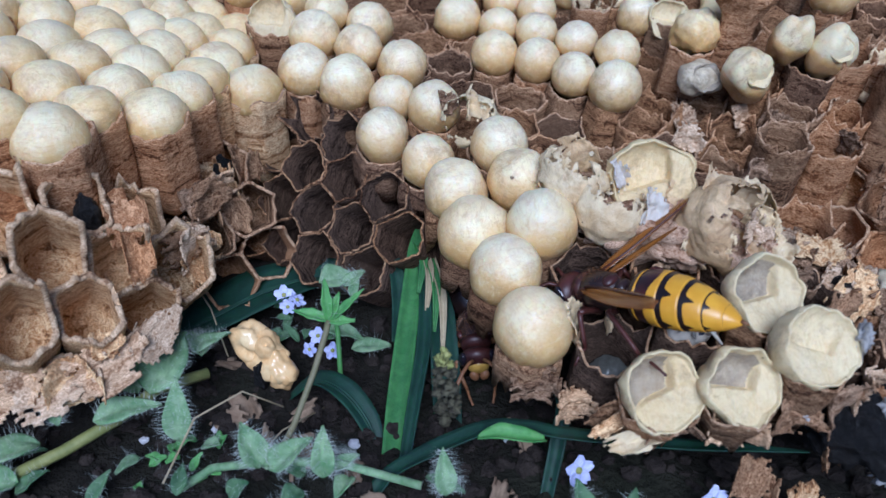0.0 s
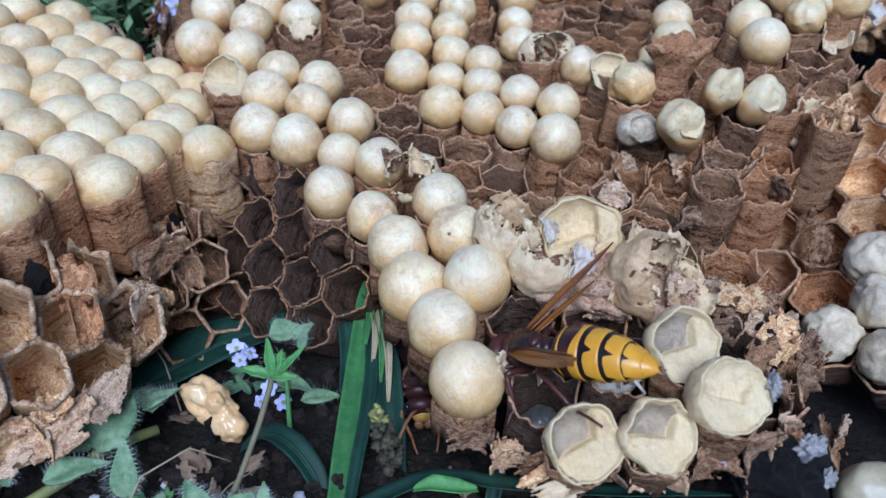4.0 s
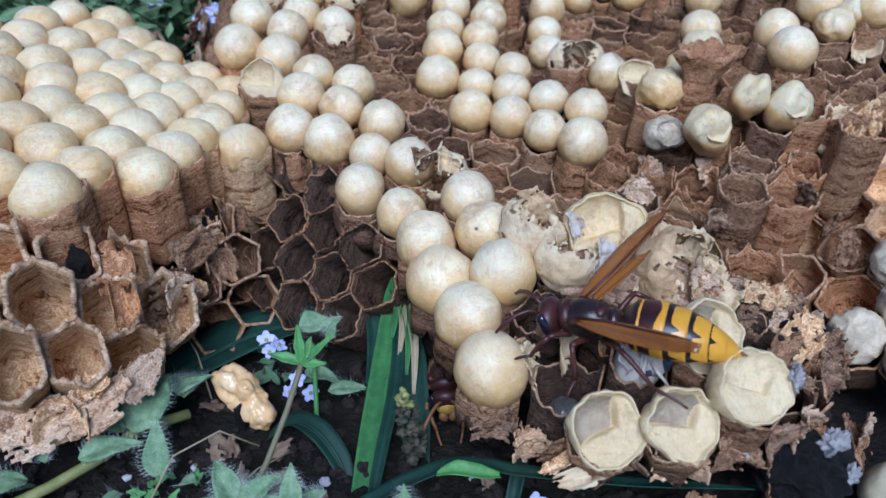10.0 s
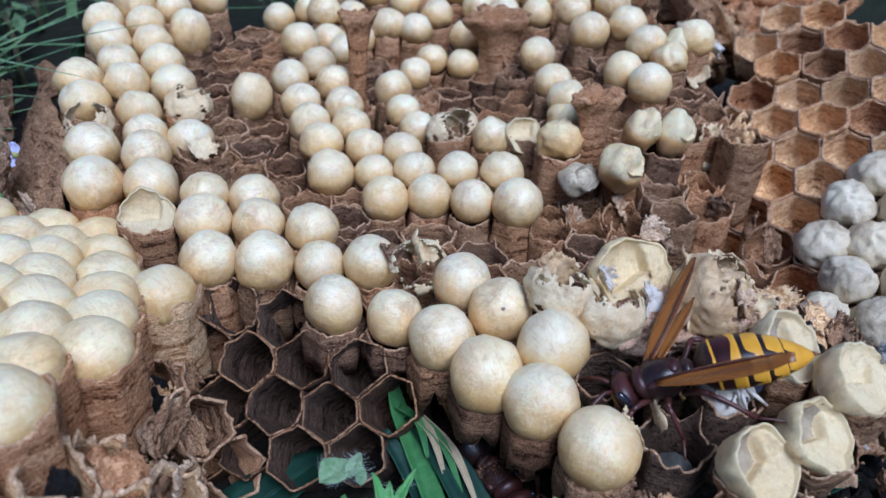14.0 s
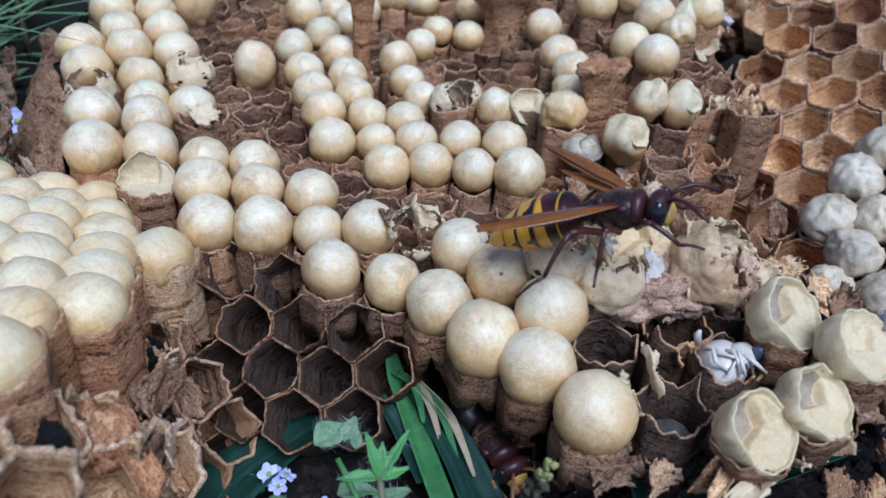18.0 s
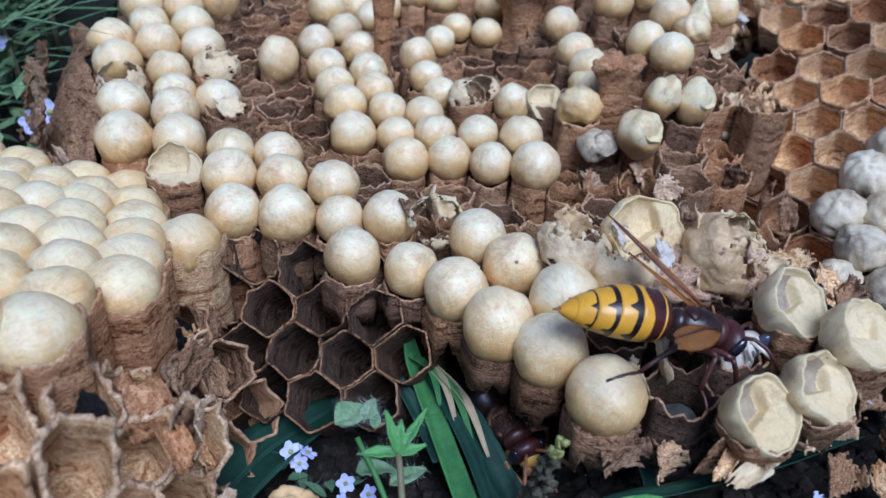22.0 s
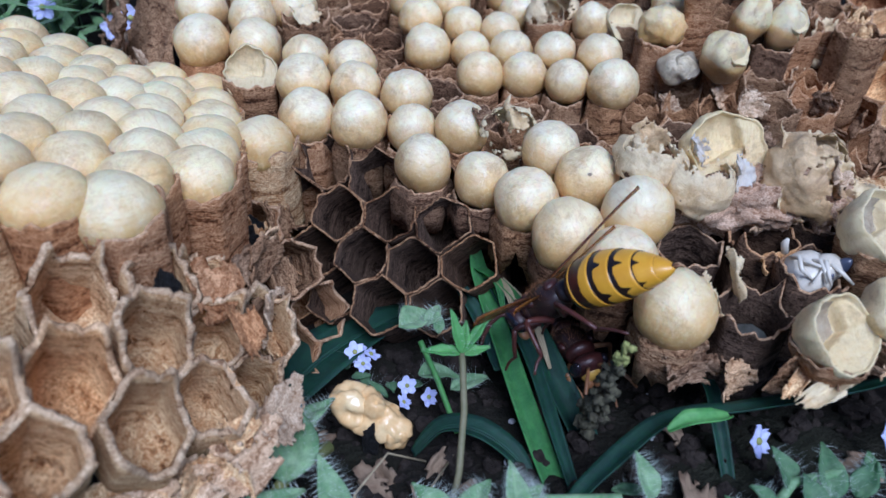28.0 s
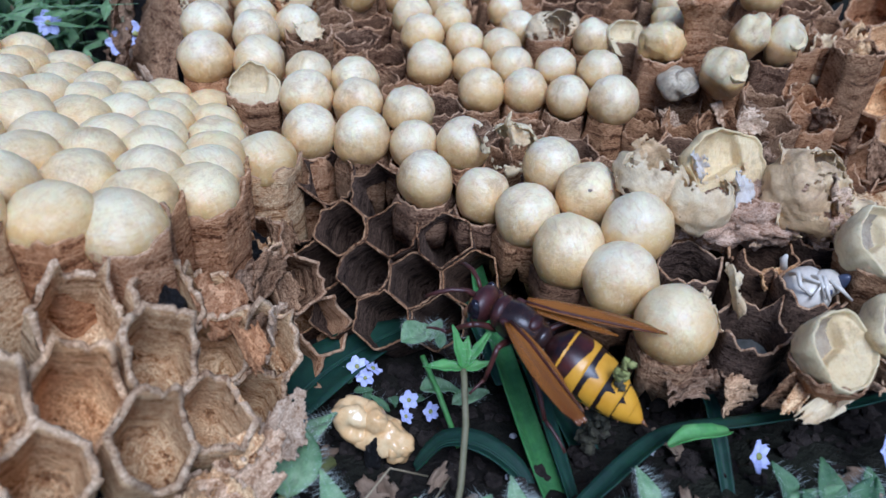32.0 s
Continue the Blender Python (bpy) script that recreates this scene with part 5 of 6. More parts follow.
def exposed_larvae():
    """Yellowish larvae that bulge out of opened cells before the paper post."""
    for n, (x, y, z, rx, ry, rz, label) in enumerate(((56.8, 119.4, 34.5, 4.3, 4.0, 5.0, "cream larva with a hollow pressed face, bulging from its cell"), (50.0, 123.4, 31.0, 4.2, 3.4, 3.0, "pale wet larva slumped out of its cell"),
                                                      (64.5, 124.5, 38.5, 3.3, 3.3, 5.0, "yellow larva standing in its cell"), (71.0, 122.5, 37.5, 3.6, 3.6, 5.4, "yellow larva standing in its cell"), (89.0, 147.0, 46.0, 2.6, 2.6, 3.8, "chewed yellow larva in its cell"))):
        owner = root("larva", x * MM, y * MM, (z - rz) * MM, label, "larva", "larvae in cells")
        bm = bmesh.new()
        blob(bm, (0, 0, 0), rx * MM, ry * MM, rz * MM, 26, 16, 0.3, 1.3, 3.7 * n)
        part("body", bm, MAT_CAPWARM if n != 1 else MAT_CAPGREY, owner, at=pose(x * MM, y * MM, z * MM, 14, 0, 25 * n))
        part("face", cup_bm(rx * 0.62 * MM, n + 0.3, 0.5, 0.2, 1.0), [MAT_CUP if n != 1 else MAT_HOLLOW] * 2, owner, "hollow wrinkled face", at=pose((x + 0.4) * MM, (y - ry * 0.55) * MM, (z + rz * 0.35) * MM, 55, 0, 10))


exposed_larvae()

# plants in front -----------------------------------------------------------------
def ribbon(path, widths, mat, name, owner=None, keel=0.25, twist=0.0, thick=0.14, n=7, label=""):
    """A blade of grass along a path in mm."""
    bm = bmesh.new()
    pts = [Vector(p) * MM for p in path]
    fine = []
    m = len(pts) - 1
    for k in range(m * 8 + 1):
        s = k / 8
        i = min(int(s), m - 1)
        u = s - i
        p0, p1, p2, p3 = pts[max(i - 1, 0)], pts[i], pts[i + 1], pts[min(i + 2, m)]
        fine.append((0.5 * ((2 * p1) + (p2 - p0) * u + (2 * p0 - 5 * p1 + 4 * p2 - p3) * u * u + (3 * p1 - p0 - 3 * p2 + p3) * u ** 3), (widths[i] + u * (widths[i + 1] - widths[i])) * MM))
    rows = []
    for k, (p, w) in enumerate(fine):
        d = (fine[min(k + 1, len(fine) - 1)][0] - fine[max(k - 1, 0)][0]).normalized()
        side = d.cross(Vector((0, 0.25, 1))).normalized()
        up = side.cross(d)
        a = twist * k / len(fine)
        side, up = math.cos(a) * side + math.sin(a) * up, math.cos(a) * up - math.sin(a) * side
        rows.append([p + side * (w * s / 2) + up * (w * keel * (abs(s) ** 1.5)) for s in (2 * i / (n - 1) - 1 for i in range(n))])
    grid(bm, rows, uv=True)
    thicken(bm, thick * MM)
    return part(name, bm, mat, owner, label)


def grass_plants():
    owner = root("grass_tuft", -0.002, 0.052, 0.012, "bright green ribbed grass shoot growing out from under the comb", "grass")
    ribbon(((-2.4, 44, 9), (-1.9, 53, 10), (-1.4, 65.1, 11.5), (-0.3, 80.4, 13.6), (0.5, 92, 15.6), (1.4, 97, 17)), (2.6, 2.9, 3.1, 3.0, 2.6, 1.4), MAT_BLADE, "blade", owner, 0.3)
    ribbon(((-0.8, 50, 11.4), (0.6, 62, 13.0), (2.0, 74, 14.2), (1.9, 84.0, 15.0), (0.9, 91, 16)), (1.0, 1.7, 2.0, 1.7, 0.5), MAT_BLADEDARK, "blade", owner, 0.35)
    ribbon(((6.0, 60, 8), (5.4, 69.5, 10.5), (4.5, 80, 13.5), (3.0, 90, 14.5)), (3.4, 4.2, 4.0, 1.5), MAT_BLADEDARK, "blade", owner, 0.3)
    ribbon(((-3.3, 90, 15.5), (-2.0, 84, 13.5), (-2.2, 76, 12)), (2.0, 2.4, 1.0), MAT_BLADEDARK, "blade", owner, 0.3)
    for k in range(4):
        ribbon(((0.6 + k * 0.7, 93 - k, 16), (1.6 + k, 88 - 2 * k, 17.4 - k * 0.5), (1.0 + 1.3 * k, 83 - 3 * k, 15.5 - k)), (1.4, 1.2, 0.3), MAT_STRAW if k % 2 else MAT_BLADE, "sheath", owner, 0.5, label="torn leaf sheath")
    owner = root("grass_tuft", -0.003, 0.051, 0.014, "dark green blade of grass bent along the ground", "grass")
    ribbon(((-5, 47, 14), (-2.5, 51.2, 15.5), (2.9, 53.4, 18.2), (9.8, 55.6, 20.2), (15.0, 55.4, 21.2), (19.5, 53.9, 22), (33.4, 52.8, 22), (43, 52.6, 22.2), (49.6, 52.4, 22.6)), (1.4, 2.2, 2.9, 3.0, 2.9, 3.4, 3.5, 2.4, 0.3), MAT_BLADEDARK, "blade", owner, 0.2, 0.5)
    ribbon(((8.6, 52.4, 23.6), (11.0, 52.2, 24.6), (14.2, 51.8, 24.6), (16.6, 52.2, 24.0)), (0.6, 2.6, 2.4, 0.8), MAT_SPRIG, "leaf", owner, 0.35)
    ribbon(((18, 50, 14), (19.6, 56, 17), (20.5, 61, 19), (19, 65, 17)), (1.6, 2.0, 1.8, 0.6), MAT_BLADEDARK, "blade", owner, 0.3)
    owner = root("broad_leaf", -0.027, 0.09, 0.007, "dark green broad leaf lying under the combs", "leaf")
    ribbon(((-38, 79, 6.5), (-31, 84, 7.5), (-24, 89, 8), (-16, 93, 8), (-8, 96, 7.5)), (5, 10.5, 11.5, 9, 2), MAT_BLADEDARK, "blade", owner, 0.12)
    ribbon(((-38, 78.8, 6.9), (-31, 83.8, 7.9), (-24, 88.8, 8.4), (-16, 92.8, 8.4), (-9, 95.6, 8.0)), (0.8, 0.7, 0.6, 0.5, 0.3), MAT_BLADEDARK, "midrib", owner, 0.3, thick=0.3)
    owner = root("broad_leaf", -0.01, 0.065, 0.008, "dark green strap leaf arched over the soil", "leaf")
    ribbon(((-17, 67.5, 9), (-13, 68, 12.5), (-9, 65.5, 13.5), (-5.5, 61.8, 12), (-3.4, 58, 9)), (1.5, 3.6, 4.0, 3.4, 1.0), MAT_BLADEDARK, "blade", owner, 0.2)
    ribbon(((-17, 67.4, 9.3), (-13, 67.8, 12.8), (-9, 65.3, 13.8), (-5.5, 61.6, 12.3), (-3.6, 58.2, 9.4)), (0.4, 0.5, 0.5, 0.4, 0.2), MAT_BLADEDARK, "midrib", owner, 0.3, thick=0.25)


grass_plants()


def leaf_bm(length, width, seed, hairs=0, lobes=0, fold=0.25, droop=0.25):
    """A small pointed leaf along +y, folded at its midrib; hairs stand on both faces and the edge."""
    bm = bmesh.new()
    rng = random.Random(seed)
    n, m = 16, 9
    rows = []
    for j in range(n + 1):
        t = j / n
        w = 0.82 * width / 2 * math.sin(math.pi * t ** 0.75) * (1 + (0.28 * abs(math.sin(lobes * math.pi * t)) if lobes else 0.0)) + 0.05
        row = []
        for i in range(m):
            s = 2 * i / (m - 1) - 1
            z = fold * abs(s) * w - droop * length * t * t + 0.12 * width * fbm((s + seed, t * 2, 0), 1.2)
            row.append((s * w * MM, t * length * MM, z * MM))
        rows.append(row)
    grid(bm, rows, uv=True)
    thicken(bm, 0.16 * MM)
    for f in bm.faces:
        f.material_index = 0
    count = len(bm.faces)
    for _ in range(hairs):
        j, i = rng.randrange(1, n), rng.choice((0, m - 1, rng.randrange(m)))
        p = Vector(rows[j][i])
        out = Vector(((2 * i / (m - 1) - 1) * 1.1 + rng.uniform(-0.4, 0.4), rng.uniform(-0.2, 0.7), rng.uniform(0.2, 1.0))).normalized() * rng.uniform(0.7, 2.1) * MM
        a, b = Vector((0.02 * MM, 0, 0)), Vector((0, 0.02 * MM, 0))
        v = [bm.verts.new(p + q) for q in (a, b, -a)] + [bm.verts.new(p + out)]
        for tri in ((0, 1, 3), (1, 2, 3), (2, 0, 3)):
            bm.faces.new([v[q] for q in tri]).material_index = 1
    return bm


def hairy_weeds():
    rng = random.Random(12)
    owner = root("hairy_weed", -0.03, 0.058, 0.014, "low grey-green weed with soft hairy leaves", "weed")

    def leaf(x, y, z, length, width, turn, hairs=280, mat=MAT_LEAF, lobes=0, droop=0.25, who=None):
        bm = leaf_bm(length, width, rng.randrange(999), hairs, lobes, fold=rng.uniform(0.2, 0.7), droop=droop + rng.uniform(-0.1, 0.2))
        part("leaf", bm, [mat, MAT_HAIR], who or owner, at=pose(x * MM, y * MM, z * MM, *turn))

    def stem(path, r, mat=MAT_STEM, who=None):
        bm = bmesh.new()
        tube(bm, [Vector(p) * MM for p in path], r * MM, 8)
        part("stem", bm, mat, who or owner)

    stem(((-52, 48, 15), (-43, 53.6, 16), (-37.7, 58.3, 16.2), (-33.7, 63.2, 16.4), (-28, 67, 15)), 0.8, MAT_OLIVE)
    stem(((-30, 48, 14), (-24, 51.5, 16.5), (-16, 52.5, 17), (-8, 52, 17.5), (2, 49, 18)), 0.55, MAT_LEAF)
    for x, y, z, l, w, t in ((-34.0, 61.5, 17.4, 9.5, 9.0, (28, -6, -18)), (-45.5, 53.5, 17.5, 9, 5.5, (25, 10, 125)), (-44, 56, 18, 5.5, 2.2, (60, 0, 20)), (-40, 57.0, 17.5, 8, 4.5, (20, 0, -70)), (-36.5, 63, 15.5, 8.5, 6.5, (35, -15, 20)), (-35, 66, 15.5, 7, 5.5, (30, 0, -35)),
                             (-31, 70.5, 15, 5.6, 4.2, (30, -20, -60)), (-29.5, 70, 15, 5, 3.6, (20, 20, 30)), (-29, 55.5, 16, 7.5, 4.2, (62, 0, 10)), 
                             (-47, 49, 16, 8, 5, (20, 0, 100)), (-50.5, 53, 15, 7, 5, (20, 10, 140)), (-18, 51.5, 17, 6, 4.2, (45, 0, 35)), (-16.5, 51, 17, 6, 4, (35, 0, -50)), (-10, 50, 17.5, 6.5, 3.4, (65, 0, 5)),
                             (-9, 51.5, 17, 3.5, 2.2, (30, 0, -60)), (5.0, 47.5, 18.5, 5.6, 3, (55, 0, 8)), (-55, 56, 14, 8, 6, (25, 0, 90))):
        leaf(x, y, z, l, w, t)
    for k in range(16):
        x, y = rng.uniform(-54, 6), rng.uniform(45, 58)
        if x > -14 and y > 54:
            continue
        leaf(x, y, ground_z(x * MM, y * MM) / MM + rng.uniform(0.5, 2.5), rng.uniform(3, 6), rng.uniform(1.8, 3.4), (rng.uniform(5, 60), rng.uniform(-20, 20), rng.uniform(0, 360)), 40, MAT_WEED if k % 3 else MAT_LEAF)
    for k in range(12):
        leaf(-28 + rng.uniform(-6, 6), 53 + rng.uniform(-3, 4), 14.5, rng.uniform(1.6, 3), rng.uniform(1.2, 2), (rng.uniform(10, 60), 0, rng.uniform(0, 360)), 10, MAT_SPRIG)
    owner2 = root("hairy_weed", -0.013, 0.083, 0.008, "hairy blue-green seedling leaves beside the grass shoot", "weed")
    stem(((-10, 70, 8), (-11, 77, 12), (-12, 82, 14.5)), 0.4, MAT_SPRIG, owner2)
    for x, y, z, l, w, t in ((-14.5, 84.5, 15.6, 6.0, 4.6, (8, 14, -75)), (-10.5, 83.5, 15.8, 4.2, 2.6, (25, 0, -40)), (-9.2, 82.0, 15.4, 3.6, 1.8, (40, 0, -10)), (-13, 79, 11, 5.5, 3.6, (15, 0, -100)), (-9, 76.5, 9.5, 6, 3.4, (10, 0, -80))):
        leaf(x, y, z, l, w, t, 60, MAT_LEAF, 0, 0.3, owner2)
    owner3 = root("hairy_weed", 0.024, 0.046, 0.016, "soft hairy green leaves below the comb corner", "weed")
    stem(((16, 42, 16), (22, 45, 19), (28, 44, 20)), 0.6, MAT_LEAF, owner3)
    for x, y, z, l, w, t in ((22, 46.5, 20.5, 7, 4.6, (55, 0, 25)), (25.5, 44.0, 20.5, 8, 5, (45, 0, -20)), (19.5, 44.5, 19.5, 6.5, 4, (45, 0, 50)), (29, 44, 20, 6.5, 4.4, (40, 0, -60)), (23, 42, 20, 7, 4.6, (40, 0, 0)), (16, 45, 18, 5, 3.6, (50, 0, 30)), (33, 45, 18, 6, 4, (40, 0, -30))):
        leaf(x, y - 2, z - 2.5, l * 0.8, w * 0.8, t, 80, MAT_WEED, 0, 0.25, owner3)
    sprig = root("sprig", -0.0155, 0.0555, 0.014, "thin brown-stemmed seedling with jagged green leaves", "seedling")
    stem(((-16.5, 54.5, 14.5), (-14.6, 57.5, 17.5), (-12.4, 63.0, 21.6), (-11.2, 67.6, 24.2), (-11.0, 68.8, 25.0)), 0.42, MAT_STEM, sprig)
    for l, w, t in ((5.6, 1.3, (62, 0, 12)), (5.0, 1.7, (12, 0, 78)), (4.0, 1.5, (40, 0, -28)), (6.4, 1.2, (30, 0, -62)), (3.6, 1.5, (5, 0, -95))):
        leaf(-11.0, 68.9, 25.0, l, w, t, 14, MAT_SPRIG, 3, -0.1, sprig)
    bud = root("dry_flower_head", 0.004, 0.06, 0.014, "dry brown bud stalk with a yellow-green tip", "seed head")
    for k in range(70):
        s = k / 69
        bm = bmesh.new()
        blob(bm, (0, 0, 0), *(rng.uniform(0.4, 0.85) * (1.1 - 0.45 * s) * MM for _ in range(3)), 12, 8, 0.9, 2.6, k * 1.3)
        part("bud", bm, MAT_BUDTIP if s > 0.8 else MAT_BUD, bud, at=pose((5.6 - 1.8 * s + rng.uniform(-1.6, 1.6) * (1.3 - s)) * MM, (63.5 - 6.0 * s + rng.uniform(-1.4, 1.4) * (1.3 - s)) * MM, (12 + 21.5 * s + rng.uniform(-0.6, 0.6)) * MM, rng.uniform(0, 90), rng.uniform(0, 90), 0))


hairy_weeds()


def flower(x, y, z, r, turn, owner):
    """A small pale blue flower with five rounded petals."""
    at = pose(x * MM, y * MM, z * MM, *turn)
    for k in range(5):
        bm = bmesh.new()
        rows = []
        for j in range(6):
            t = j / 5
            w = r * 0.42 * math.sin(0.5 + 2.3 * t)
            rows.append([(s * w * MM, r * t * MM, (0.25 * r * t * t - 0.2 * r * (1 - s * s) * t) * MM) for s in (-1, -0.5, 0, 0.5, 1)])
        grid(bm, rows, uv=True)
        thicken(bm, 0.08 * MM)
        part("petal", bm, MAT_PETAL, owner, at=at @ pose(0, 0, 0, 0, 0, 72 * k))
    bm = bmesh.new()
    blob(bm, (0, 0, 0), 0.25 * r * MM, 0.25 * r * MM, 0.22 * r * MM, 8, 6)
    part("flower_eye", bm, MAT_BUDTIP, owner, at=at)


def small_flowers():
    owner = root("blue_flowers", -0.019, 0.085, 0.006, "cluster of tiny pale blue flowers on the soil", "flower")
    for x, y, z, r, t in ((-20.6, 86.2, 10.4, 1.6, (40, 0, 10)), (-18.4, 85.4, 10.2, 1.5, (20, 30, 50)), (-19.8, 84.4, 9.6, 1.3, (60, -20, 0)), (-14.5, 79.5, 8.6, 1.4, (40, 0, 0)), (-12.0, 77.0, 8.2, 1.4, (55, 10, 20)), (-15.6, 77.2, 8.0, 1.2, (40, 0, 60))):
        flower(x, y, z, r, t, owner)
    for k in range(8):
        rng = random.Random(70 + k)
        bm = leaf_bm(rng.uniform(2, 4), rng.uniform(1.2, 2.2), k, 8)
        part("leaf", bm, [MAT_WEED, MAT_HAIR], owner, at=pose((-18 + rng.uniform(-4, 6)) * MM, (82 + rng.uniform(-4, 4)) * MM, 7.5 * MM, rng.uniform(0, 50), 0, rng.uniform(0, 360)))
    for x, y, z in ((21.4, 51.0, 19.2), (37, 47, 20)):
        one = root("blue_flower", x * MM, y * MM, (z - 3) * MM, "single tiny pale blue flower", "flower")
        flower(x, y, z, 2.0, (55, 10, 20), one)


small_flowers()


# litter on the soil --------------------------------------------------------------
def litter():
    rng = random.Random(5)
    bm = bmesh.new()
    for _ in range(1500):
        x, y = rng.uniform(-62, 75), rng.uniform(34, 100)
        r = 0.35 + 1.3 * rng.random() ** 2.5
        blob(bm, (x * MM, y * MM, ground_z(x * MM, y * MM) + 0.3 * r * MM), r * MM, r * rng.uniform(0.7, 1.2) * MM, r * rng.uniform(0.5, 0.9) * MM, 7, 5, 0.6, 1.6, rng.uniform(0, 90), tidy=False)
    tagged(part("soil_crumbs", bm, MAT_CLOD, flat=True), "dark crumbs of loose soil", "soil", kind="stuff")
    for k, (x, y, r) in enumerate(((-7, 58, 0.8), (-6, 62, 0.5), (-9, 55.5, 0.5), (-2, 70, 0.5), (14, 60, 0.5), (-26, 60, 0.6), (-30, 62, 0.5), (7, 66, 0.5), (-12, 60, 0.4), (-35, 58, 0.6), (-12.5, 56, 0.7), (20, 70, 0.5), (30, 47, 0.7))):
        lump("pebble", x, y, ground_z(x * MM, y * MM) / MM + 0.4 * r, r, r * 0.8, r * 0.7, MAT_PEBBLE, "tiny whitish pebble on the soil", "pebble", k * 1.1, 0.4, 1.2, "pebbles")
    for k, (x, y, l, w, a) in enumerate(((-22.5, 64, 7, 4, 20), (-24, 61.5, 5, 4, 70), (-15, 64, 6, 1.6, -40), (-13, 55, 6, 4, 10), (-7, 53.5, 6, 3, 40), (12, 48, 7, 4, -20), (-27.5, 75, 5, 1.6, 110), (16, 58, 8, 2, 30), (33, 46, 6, 4, 60), (-19, 58, 5, 2, 0), (-3.5, 47, 6, 4, 75))):
        bm = sheet_bm(w, l, k * 2.2 + 0.4, 0.5, 0.5, 0.4, 10, 0.5 * MM)
        tagged(part("bark_chip", bm, MAT_CHIP, at=pose(x * MM, y * MM, ground_z(x * MM, y * MM) + 1.0 * MM, rng.uniform(-10, 30), rng.uniform(-20, 20), a)), "dry brown chip of bark on the soil", "bark chip", "bark chips")
    for k, path in enumerate((((-30, 50, 15), (-27, 57, 19), (-22, 62, 18), (-17, 62.5, 14)), ((-38, 92, 10), (-32, 84, 9), (-28, 76, 7)), ((-12, 66, 9), (-17, 60, 12), (-19, 56, 13)))):
        bm = bmesh.new()
        tube(bm, [Vector(p) * MM for p in path], 0.14 * MM, 6)
        tagged(part("dry_fibre", bm, MAT_STRAW), "thin pale dry fibre over the soil", "fibre", "dry fibres")


litter()


